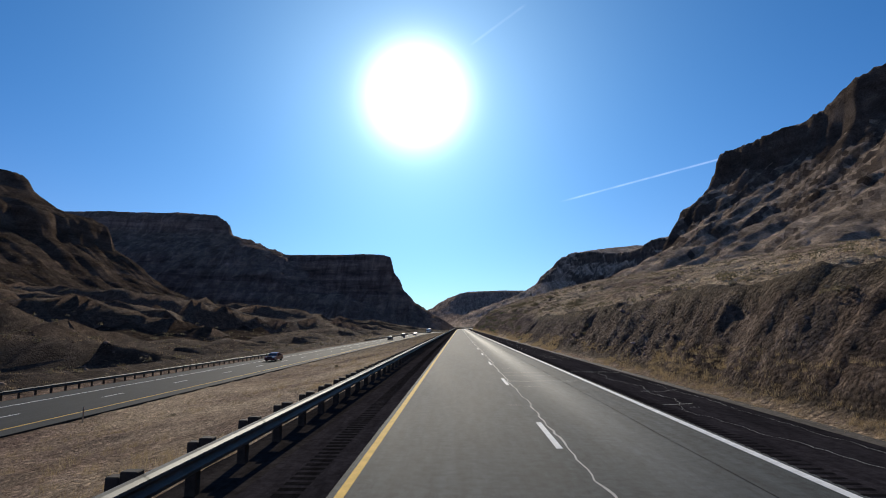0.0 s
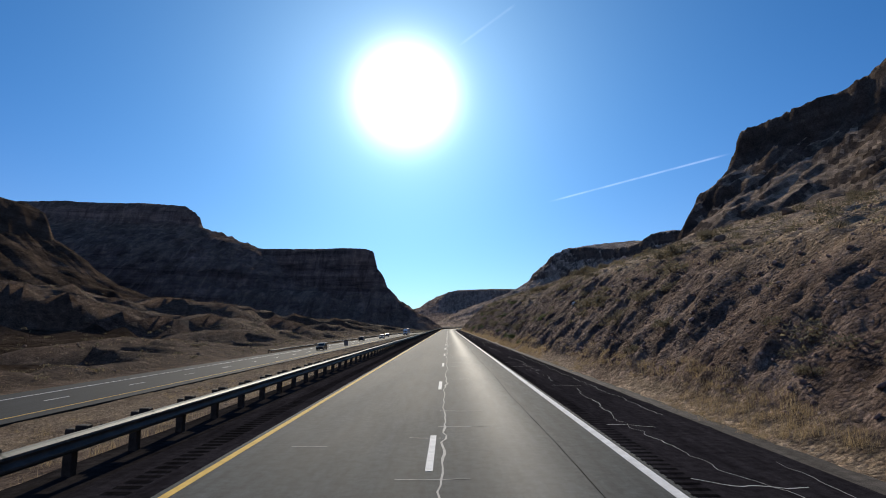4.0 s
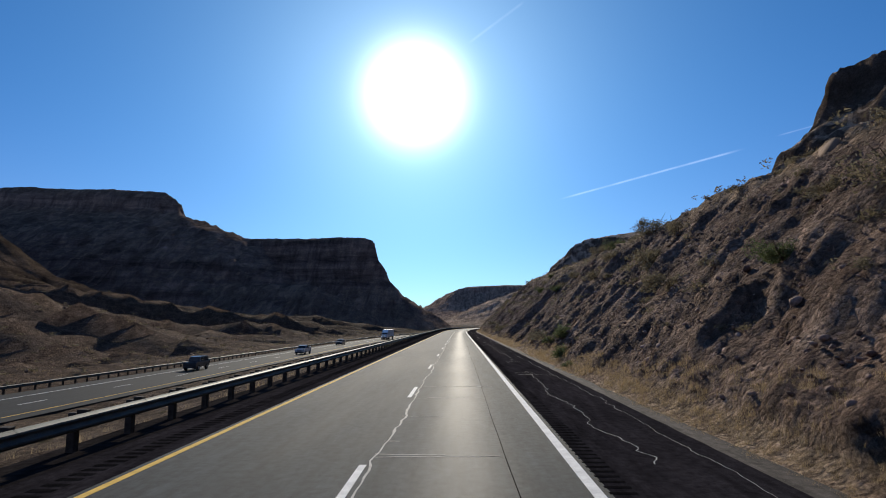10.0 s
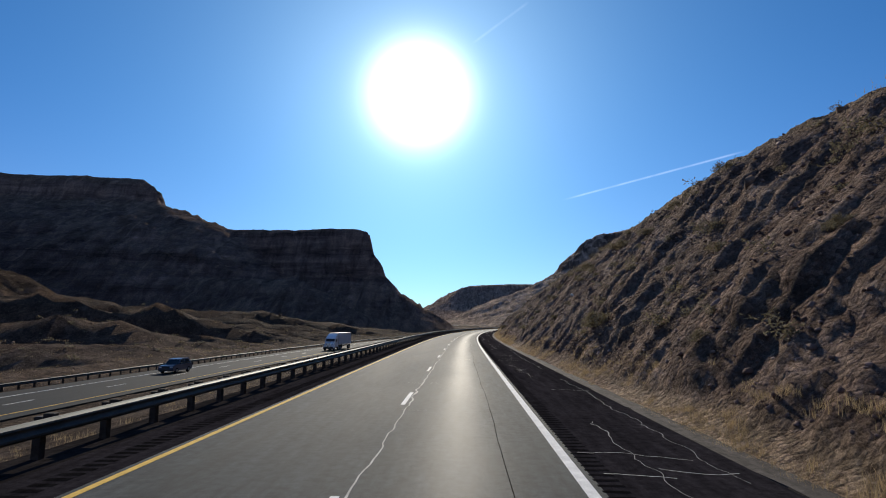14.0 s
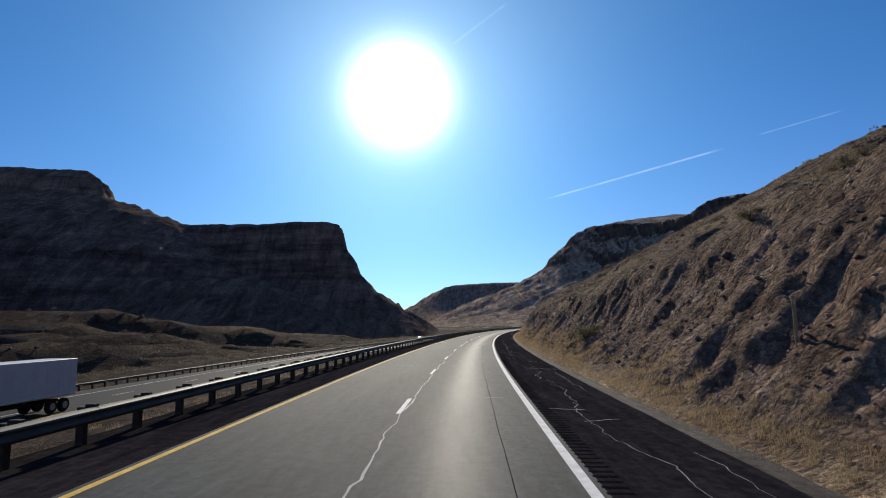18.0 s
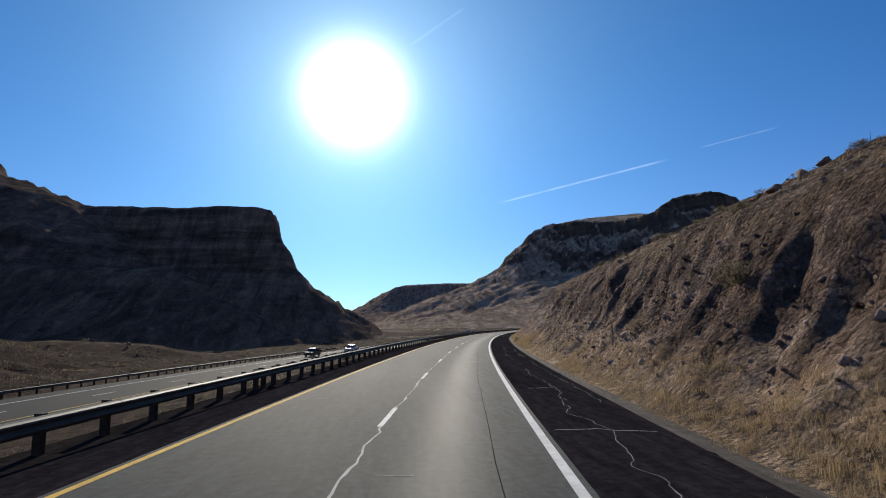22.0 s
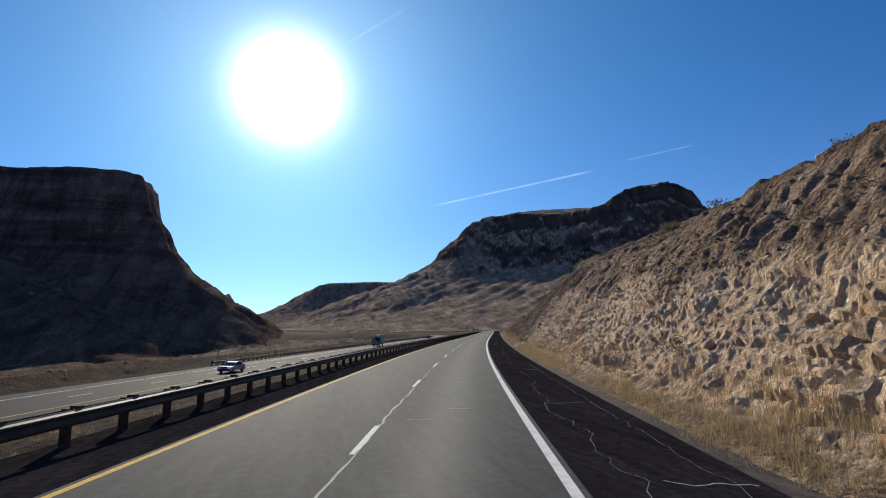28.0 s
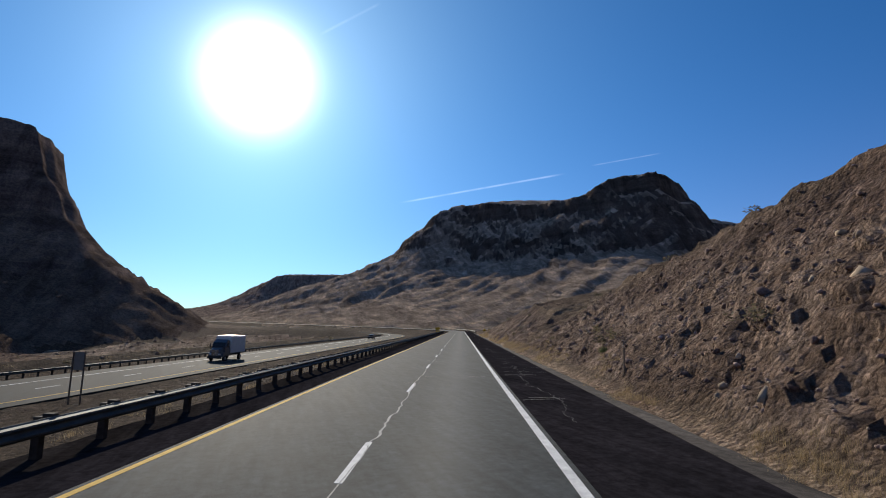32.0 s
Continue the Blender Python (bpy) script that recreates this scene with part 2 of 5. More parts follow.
    cells = math_node(N, L, "ADD", math_node(N, L, "MULTIPLY", vor.outputs["Distance"], 0.9), math_node(N, L, "MULTIPLY", vor2.outputs["Distance"], 0.75))
    h = math_node(N, L, "SUBTRACT", h, math_node(N, L, "MULTIPLY", cells, calm))
    bump(N, L, b, h, 1.0, 0.26)
    return m


def mesa_material(name, dark, light, soil):
    """Bedded cliffs above a stony, scrub-dotted talus."""
    m, N, L, b = material(name, 1.0, 0.0)
    p = position(N, L)
    bed = tex_noise(N, L, position(N, L, 0.008, 0.008, 0.085), 1.0, 8, 0.62, 0.35)
    mid, fine = tex_noise(N, L, p, 0.05, 8, 0.65), tex_noise(N, L, p, 0.55, 7, 0.78)
    cliff = ramp(N, L, bed.outputs["Fac"], (0.32, dark), (0.5, tuple((a + c) / 2 for a, c in zip(dark, light))), (0.68, light))
    slope = ramp(N, L, mid.outputs["Fac"], (0.3, tuple(v * 0.6 for v in soil)), (0.55, soil), (0.75, tuple(v * 1.45 for v in soil)))
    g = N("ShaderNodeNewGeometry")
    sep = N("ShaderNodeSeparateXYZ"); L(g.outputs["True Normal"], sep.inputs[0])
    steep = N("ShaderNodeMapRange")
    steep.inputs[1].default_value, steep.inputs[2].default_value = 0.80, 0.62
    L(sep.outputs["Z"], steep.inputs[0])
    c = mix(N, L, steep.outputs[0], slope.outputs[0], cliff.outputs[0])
    scrub = ramp(N, L, fine.outputs["Fac"], (0.42, (0.40, 0.39, 0.35)), (0.56, (1.15, 1.15, 1.15)))
    c = mix(N, L, 0.6, c, scrub.outputs[0], "MULTIPLY")
    # debris chutes and broad stains
    chute = tex_noise(N, L, position(N, L, 0.07, 0.016, 0.02), 1.0, 6, 0.65, 0.8)
    stain = ramp(N, L, chute.outputs["Fac"], (0.34, (0.45, 0.44, 0.43)), (0.52, (1.0, 1.0, 1.0)), (0.70, (1.75, 1.7, 1.6)))
    L(mix(N, L, 0.8, c, stain.outputs[0], "MULTIPLY"), b.inputs["Base Color"])
    crag = tex_noise(N, L, p, 1.6, 5, 0.75)
    h = math_node(N, L, "ADD", math_node(N, L, "MULTIPLY", bed.outputs["Fac"], 1.1), math_node(N, L, "ADD", math_node(N, L, "MULTIPLY", fine.outputs["Fac"], 1.8), mid.outputs["Fac"]))
    h = math_node(N, L, "ADD", h, math_node(N, L, "MULTIPLY", crag.outputs["Fac"], 0.6))
    bump(N, L, b, h, 1.0, 3.5)
    return m


def asphalt(name, base, lighter, rough, spec, streaks, polish=0.0):
    m, N, L, b = material(name, rough, spec)
    p = position(N, L)
    grit, blot = tex_noise(N, L, p, 60.0, 3, 0.8), tex_noise(N, L, position(N, L, 1.0, 0.12, 1.0), 0.7, 6, 0.6)
    c1 = ramp(N, L, blot.outputs["Fac"], (0.3, base), (0.72, lighter))
    c2 = ramp(N, L, grit.outputs["Fac"], (0.3, (0.6, 0.6, 0.6)), (0.7, (1.35, 1.35, 1.35)))
    worn = tex_noise(N, L, position(N, L, 3.0, 0.35, 1.0), 1.3, 6, 0.7)
    c3 = ramp(N, L, worn.outputs["Fac"], (0.34, (0.66, 0.66, 0.66)), (0.66, (1.36, 1.36, 1.36)))
    c1 = mix(N, L, 0.9, c1.outputs[0], c3.outputs[0], "MULTIPLY")
    spots = tex_noise(N, L, p, 5.0, 5, 0.7)
    c4 = ramp(N, L, spots.outputs["Fac"], (0.36, (0.62, 0.62, 0.62)), (0.5, (1.0, 1.0, 1.0)), (0.68, (1.4, 1.4, 1.4)))
    c1 = mix(N, L, 0.8, c1, c4.outputs[0], "MULTIPLY")
    L(mix(N, L, 0.9, c1, c2.outputs[0], "MULTIPLY"), b.inputs["Base Color"])
    rr = N("ShaderNodeMapRange")
    rr.inputs[3].default_value, rr.inputs[4].default_value = rough - streaks, rough + streaks
    L(blot.outputs["Fac"], rr.inputs[0])
    rough_out = rr.outputs[0]
    if polish:
        at = N("ShaderNodeAttribute"); at.attribute_name = "polish"
        rough_out = math_node(N, L, "SUBTRACT", rough_out, math_node(N, L, "MULTIPLY", at.outputs["Fac"], polish))
    L(rough_out, b.inputs["Roughness"])
    bump(N, L, b, grit.outputs["Fac"], 0.5, 0.006)
    return m


def plain(name, col, rough=0.6, spec=0.4, metal=0.0, grain=8.0, vary=0.25):
    """A painted, metal or wooden surface with slight wear at two scales."""
    m, N, L, b = material(name, rough, spec, metal)
    co = N("ShaderNodeTexCoord").outputs["Object"]
    n1, n2 = tex_noise(N, L, co, grain, 5, 0.65), tex_noise(N, L, co, grain * 9, 3, 0.7)
    f = math_node(N, L, "ADD", math_node(N, L, "MULTIPLY", n1.outputs["Fac"], 0.7), math_node(N, L, "MULTIPLY", n2.outputs["Fac"], 0.3))
    r = ramp(N, L, f, (0.35, tuple(v * (1 - vary) for v in col)), (0.65, tuple(min(1, v * (1 + vary)) for v in col)))
    L(r.outputs[0], b.inputs["Base Color"])
    bump(N, L, b, n2.outputs["Fac"], 0.15, 0.01)
    return m


def plant(name, a, c, trans=0.0):
    m, N, L, b = material(name, 0.8, 0.15)
    g = N("ShaderNodeNewGeometry")
    r = ramp(N, L, g.outputs["Random Per Island"], (0.0, a), (1.0, c))
    L(r.outputs[0], b.inputs["Base Color"])
    if trans:
        tr, mx = N("ShaderNodeBsdfTranslucent"), N("ShaderNodeMixShader")
        L(r.outputs[0], tr.inputs["Color"]); mx.inputs[0].default_value = trans
        out = m.node_tree.nodes["Material Output"]
        L(b.outputs[0], mx.inputs[1]); L(tr.outputs[0], mx.inputs[2]); L(mx.outputs[0], out.inputs["Surface"])
    return m


def rubble_material(name, a, c):
    """Loose stones, each with a tone of its own and a fine grain."""
    m, N, L, b = material(name, 0.95, 0.1)
    g = N("ShaderNodeNewGeometry")
    r = ramp(N, L, g.outputs["Random Per Island"], (0.0, a), (0.7, tuple((v + w) / 2 for v, w in zip(a, c))), (1.0, c))
    grain = tex_noise(N, L, g.outputs["Position"], 14.0, 4, 0.7)
    t = ramp(N, L, grain.outputs["Fac"], (0.35, (0.7, 0.7, 0.7)), (0.65, (1.25, 1.25, 1.25)))
    L(mix(N, L, 0.9, r.outputs[0], t.outputs[0], "MULTIPLY"), b.inputs["Base Color"])
    bump(N, L, b, grain.outputs["Fac"], 0.6, 0.03)
    return m


M_GROUND = ground_material()
M_MESA_L = mesa_material("dark_mesa_rock", (0.095, 0.074, 0.068), (0.35, 0.27, 0.24), (0.27, 0.205, 0.165))
# sunlight on the talus is partly put into its raised, pale soil colour
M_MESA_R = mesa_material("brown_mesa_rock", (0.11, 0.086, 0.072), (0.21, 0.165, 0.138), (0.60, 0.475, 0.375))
M_RIDGE_L = mesa_material("stony_ridge_rock", (0.085, 0.062, 0.048), (0.22, 0.165, 0.13), (0.115, 0.088, 0.070))
M_MESA_F = mesa_material("far_mesa_rock", (0.13, 0.085, 0.075), (0.30, 0.23, 0.20), (0.36, 0.275, 0.22))
M_LANE = asphalt("worn_lane_asphalt", (0.024, 0.030, 0.033), (0.049, 0.057, 0.061), 0.86, 0.14, 0.06, 0.16)
M_SHOULDER = asphalt("dark_shoulder_asphalt", (0.018, 0.0165, 0.0185), (0.034, 0.030, 0.033), 0.97, 0.0, 0.02)
M_OPP = asphalt("grey_far_asphalt", (0.011, 0.014, 0.016), (0.022, 0.025, 0.028), 0.88, 0.13, 0.06)
M_GROOVE = asphalt("groove_asphalt", (0.008, 0.0075, 0.008), (0.013, 0.012, 0.013), 0.97, 0.0, 0.02)
M_GRAVEL = asphalt("shoulder_gravel", (0.05, 0.043, 0.038), (0.11, 0.095, 0.083), 0.95, 0.1, 0.02)
# gravel below the guardrail, with the rail's shade painted into its colour
M_SHADEDGRAVEL = asphalt("shaded_shoulder_gravel", (0.016, 0.014, 0.014), (0.034, 0.030, 0.029), 0.97, 0.0, 0.02)
M_WHITE = plain("white_road_paint", (0.70, 0.70, 0.68), 0.8, 0.2, 0, 3.0, 0.22)
M_YELLOW = plain("yellow_road_paint", (0.72, 0.46, 0.10), 0.85, 0.12, 0, 3.0, 0.2)
# dark sealant reflecting the sun: the glare is put into a pale base colour
M_SEAL = plain("crack_sealant_glare", (0.36, 0.355, 0.34), 0.8, 0.2, 0, 4.0, 0.3)
M_STEEL = plain("weathered_galvanised_steel", (0.085, 0.09, 0.09), 0.66, 0.35, 0.5, 2.0, 0.25)
M_TIMBER = plain("dark_creosoted_timber", (0.045, 0.036, 0.030), 0.85, 0.2, 0, 6.0, 0.4)
M_DRYGRASS = plant("dry_grass", (0.30, 0.22, 0.12), (0.56, 0.425, 0.245), 0.35)
M_SCRUB = plant("grey_green_scrub", (0.11, 0.095, 0.060), (0.28, 0.235, 0.15), 0.35)
M_GREEN = plant("green_roadside_shrub", (0.075, 0.095, 0.042), (0.18, 0.205, 0.09), 0.35)
M_TWIG = plain("brown_twigs", (0.10, 0.07, 0.05), 0.9, 0.1, 0, 20.0, 0.3)
M_BOULDER = plain("brown_boulder", (0.19, 0.135, 0.10), 0.95, 0.1, 0, 1.5, 0.4)
M_RUBBLE = rubble_material("reddish_rubble", (0.12, 0.076, 0.062), (0.42, 0.31, 0.26))
M_PALEROCK = plain("pale_limestone_block", (0.45, 0.35, 0.25), 0.95, 0.1, 0, 1.5, 0.35)

# ---- the road's line: s along it, u to its right ----
HEADING = ((-200, 0), (355, 0), (380, -0.1), (404, -0.47), (429, -1.15), (453, -2.15), (478, -3.32), (588, -8.63), (686, -13.34),
           (735, -15.5), (784, -16.74), (830, -17.2), (1060, -17.2), (1110, -10), (1250, 22), (1400, 36), (4000, 38))
S_ = np.arange(-200.0, 4000.0, 1.0)
H_ = np.radians(np.interp(S_, *zip(*HEADING)))
X_, Y_ = np.cumsum(-np.sin(H_)), np.cumsum(np.cos(H_))
X_ -= np.interp(0, S_, X_)
Y_ -= np.interp(0, S_, Y_)
OPP = -3.6                                   # height of the other carriageway
OPP_U = -32.2                                # its middle


def road_xy(s, u):
    h = np.interp(s, S_, H_)
    return np.interp(s, S_, X_) + u * np.cos(h), np.interp(s, S_, Y_) + u * np.sin(h)


BANK = ((-200, 0), (385, 0), (441, 1.0), (480, 1.05), (500, 0.65), (590, 0.5), (640, 0.2), (690, -0.1), (735, -0.45), (784, -1.6), (860, -2.2), (1300, -2.2), (4000, 0))


def bank_z(s, u):
    """Height that the crossfall of the bends adds, turning about the outer lane."""
    return -(np.clip(u, -8, 8) - 1.7) * np.tan(np.radians(np.interp(s, *zip(*BANK)))) * np.clip((15 - np.abs(u)) / 7, 0, 1)


def road_pose(s, u, z=0.0):
    x, y = road_xy(s, u)
    z = z + (float(bank_z(s, u)) if u > -15 else 0.0)
    return pose(float(x), float(y), z, 0, 0, math.degrees(float(np.interp(s, S_, H_))))


def to_road(x, y):
    """(s, u) of places in the plan."""
    s = np.interp(y, Y_, S_)
    for _ in range(6):
        h = np.interp(s, S_, H_)
        dx, dy = x - np.interp(s, S_, X_), y - np.interp(s, S_, Y_)
        s = np.clip(s + 0.8 * (-np.sin(h) * dx + np.cos(h) * dy), -199, 3999)
    h = np.interp(s, S_, H_)
    dx, dy = x - np.interp(s, S_, X_), y - np.interp(s, S_, Y_)
    return s, np.cos(h) * dx + np.sin(h) * dy


# ---- relief ----
def lattice(ix, iy, seed):
    n = (ix.astype(np.int64) * 374761393 + iy.astype(np.int64) * 668265263 + seed * 1442695041) & 0xFFFFFFFF
    n = ((n ^ (n >> 13)) * 1274126177) & 0xFFFFFFFF
    return ((n ^ (n >> 16)) & 0xFFFF) / 65535.0


def vnoise(x, y, seed=0):
    ix, iy = np.floor(x), np.floor(y)
    fx, fy = x - ix, y - iy
    fx, fy = fx * fx * (3 - 2 * fx), fy * fy * (3 - 2 * fy)
    a, b = lattice(ix, iy, seed), lattice(ix + 1, iy, seed)
    c, d = lattice(ix, iy + 1, seed), lattice(ix + 1, iy + 1, seed)
    return (a * (1 - fx) + b * fx) * (1 - fy) + (c * (1 - fx) + d * fx) * fy - 0.5


def fbm(x, y, size, octaves=4, seed=0, gain=0.5, ridged=False):
    x, y = x / size, y / size
    out, amp = np.zeros(np.shape(x)), 1.0
    for k in range(octaves):
        v = vnoise(x, y, seed + k)
        out += amp * ((0.165 - np.abs(v)) * 2 if ridged else v)
        x, y, amp = x * 2.03 + 17.3, y * 2.03 + 9.1, amp * gain
    return out


def outside(x, y, poly):
    """Distance to a closed outline, negative inside it."""
    d2, inside = np.full(np.shape(x), 1e12), np.zeros(np.shape(x), bool)
    for (ax, ay), (bx, by) in zip(poly, poly[1:] + poly[:1]):
        ex, ey = bx - ax, by - ay
        t = np.clip(((x - ax) * ex + (y - ay) * ey) / (ex * ex + ey * ey), 0, 1)
        d2 = np.minimum(d2, (x - ax - t * ex) ** 2 + (y - ay - t * ey) ** 2)
        if ey != 0:
            inside ^= ((ay > y) != (by > y)) & (x < ex * (y - ay) / ey + ax)
    d = np.sqrt(d2)
    return np.where(inside, -d, d)


# outline of each cliff line, and the section through it: distance out from the cliff, height
MESAS = {
    "left_mesa": ([(-166, 1335), (-212, 1322), (-300, 1338), (-460, 1330), (-1600, 1200), (-2500, 1600), (-2500, 3000), (-520, 2600), (-330, 1800), (-182, 1425)],
                  ((-250, 194), (-80, 183), (-15, 175), (0, 168), (4, 150), (8, 130), (22, 112), (26, 99), (28, 91), (48, 70), (103, 30), (145, 4), (195, -24), (250, -46), (420, -62))),
    "left_apron": ([(-235, 1180), (-420, 1145), (-1600, 1010), (-1600, 1360), (-270, 1380)],
                   ((-20, 70), (0, 66), (60, 32), (120, -3), (170, -30), (230, -50), (700, -60))),
    "left_mesa_cap": ([(-585, 1376), (-720, 1330), (-1700, 1230), (-2500, 1700), (-2500, 2900), (-900, 2000), (-640, 1500)],
                      ((-400, 322), (-120, 302), (-30, 284), (0, 263), (6, 238), (20, 228), (140, 180), (190, 158), (260, 110), (420, -60))),
    "left_ridge": ([(-548, 838), (-590, 872), (-760, 920), (-1500, 940), (-1500, -700), (-560, -700), (-552, 300)],
                   ((-300, 240), (-112, 224), (-100, 200), (-62, 176), (-20, 164), (0, 150), (8, 120), (24, 108), (80, 66), (140, 34), (230, 19), (330, 11), (430, 3), (500, -6), (700, -30))),
    "right_ridge": ([(371, 775), (466, 834), (671, 884), (1500, 820), (1500, -1100), (474, -1100), (463, 256), (439, 550), (394, 692)],
                    ((-300, 290), (-60, 258), (0, 245), (9, 214), (20, 196), (43, 173), (140, 100), (229, 47), (318, 11), (368, -3), (432, -14), (700, -60))),
    "right_mesa": ([(368, 1818), (430, 1680), (515, 1525), (566, 1462), (630, 1500), (760, 1640), (1200, 1800), (2200, 1900), (2200, 2600), (700, 2600), (400, 2000)],
                   ((-400, 270), (-130, 254), (-50, 246), (0, 236), (15, 205), (55, 165), (100, 112), (150, 86), (220, 60), (300, 36), (420, 10), (500, -6), (700, -20), (900, -40))),
    "right_spur": ([(420, 1850), (400, 1800), (362, 1812)],
                   ((-10, 242), (10, 234), (42, 208), (117, 140), (195, 95), (320, 48), (400, 10), (480, -6), (800, -40))),
    "far_mesa": ([(20, 3085), (230, 2960), (480, 2980), (1000, 3300), (1500, 4600), (-100, 4600), (-60, 3500)],
                 ((-300, 205), (-40, 192), (0, 182), (25, 166), (120, 109), (195, 73), (300, 45), (600, 8), (900, -20))),
}
# crest of the road cutting against s, the steepness of the hill above it, and how pale its rock is
CREST = ((-150, 6), (15, 4.8), (64, 4.0), (92, 4.4), (125, 6.2), (155, 8.5), (178, 8.5), (192, 6.5), (204, 8.5), (225, 9.7), (250, 10.6), (300, 10.2), (314, 10.3), (322, 9.0), (329, 10.4),
         (345, 11.8), (375, 13.4), (392, 13.2), (432, 9.4), (450, 7.6), (475, 6.2), (490, 4.7), (502, 4.5), (515, 5.0), (546, 5.9), (590, 7.6), (618, 8.5), (640, 9.8), (690, 9.5), (725, 8.2),
         (760, 11.8), (785, 12.0), (808, 8.0), (832, 5.0), (842, 1.5), (852, 4.5), (880, 7.0), (915, 5.0), (950, 1.0), (1000, -1.5), (1200, -3), (4000, -3))
ABOVE = ((-150, 0.30), (60, 0.28), (130, 0.30), (200, 0.34), (260, 0.36), (310, 0.42), (370, 0.40), (450, 0.36), (480, 0.55), (500, 0.62), (560, 0.56), (600, 0.46), (700, 0.46), (760, 0.42),
         (820, 0.36), (860, 0.25), (920, 0.12), (1000, 0.03), (4000, 0.02))
PALE = ((-150, 0.02), (330, 0.02), (400, 0.04), (440, 0.10), (470, 0.05), (520, 0.03), (535, 0.3), (575, 0.3), (590, 0.2), (607, 0.45), (620, 0.95), (650, 1.0), (742, 1.0), (764, 0.15), (790, 0.06), (830, 0.08), (950, 0.1), (4000, 0.1))
LEFT = ((-150, 0.13), (450, 0.13), (560, 0.115), (680, 0.06), (730, 0.0), (840, 0.0), (1000, 0.0), (4000, 0.0))
TERRACE = ((-150, 500), (470, 500), (520, 260), (570, 130), (605, 60), (640, 24), (690, 15), (730, 6), (900, 6), (980, 8), (4000, 10))   # width of the ground beyond the opposite road
NOTCH = ((-200, 0), (181, 0), (186, 4), (188, 4), (195, 0), (311, 0), (316, 6), (318, 6), (326, 0), (440, 0), (480, 0.6), (700, 0.6), (740, 0), (4000, 0))   # side gullies, and a wider verge
STEEP = ((-150, 1.2), (70, 1.3), (110, 0.9), (200, 0.95), (400, 1.05), (465, 1.2), (495, 1.75), (570, 1.65), (612, 1.2), (640, 1.2), (750, 1.2), (830, 1.0), (950, 0.6), (4000, 0.4))


def mesa_height(name, x, y):
    poly, section = MESAS[name]
    worn = 0.4 if name == "left_mesa" else 1.0
    d = outside(x + 14 * worn * fbm(x, y, 110, 3, 11), y + 14 * worn * fbm(x, y, 110, 3, 23), poly)
    d = d + 12 * worn * fbm(x, y, 46, 4, 5, 0.55, True)
    z = np.interp(d, *zip(*section))
    if name == "left_ridge":                 # its skirt dies out up the valley
        z = z - 30 * np.clip((45 - z) / 45, 0, 1) * np.clip((y - 430) / 200, 0, 1)
    if name == "right_ridge":                # its nose drops away up the valley
        z = z - 0.5 * np.clip(y - 765, 0, 500) - 1.3 * np.clip(y - 670, 0, 500) * np.clip((d - 60) / 120, 0, 1)
    if name == "right_ridge":                # it climbs to a higher tier down the valley
        z = z + 34 * np.clip((646 - y) / 115, 0, 1) * np.clip(z / 240, 0, 1) ** 3
    if name == "right_mesa":                 # a shallow saddle before the knob at its end
        z = z - 22 * np.clip((1760 - y) / 120, 0, 1) * np.clip((np.hypot(x - 585, y - 1490) - 70) / 45, 0, 1) * np.clip(z / 215, 0, 1) ** 3
    # gullies run down the talus
    fall = np.clip((d - 10) / 60, 0, 1) * np.clip((z + 5) / 40, 0, 1)
    if name == "left_ridge":
        fall = np.maximum(fall, np.clip((d - 90) / 60, 0, 1) * np.clip((z + 3) / 12, 0, 1))
    along = y if "ridge" in name else (x if "left" in name else (x - y) * 0.7)
    gully = fbm(along + 9 * fbm(x, y, 60, 2, 37), d * 0.10, 26, 5, 33, 0.62, True)
    lumps = 2.6 if name in ("left_mesa", "left_apron", "left_mesa_cap") else 1.0
    return z + fall * (lumps * fbm(x, y, 34, 5, 31, 0.6, True) + (4.0 if "ridge" in name else 4.0 if "left" not in name else 9.0) * gully) - fall * 1.5 + 2.2 * fbm(x, y, 13, 3, 41, 0.6)


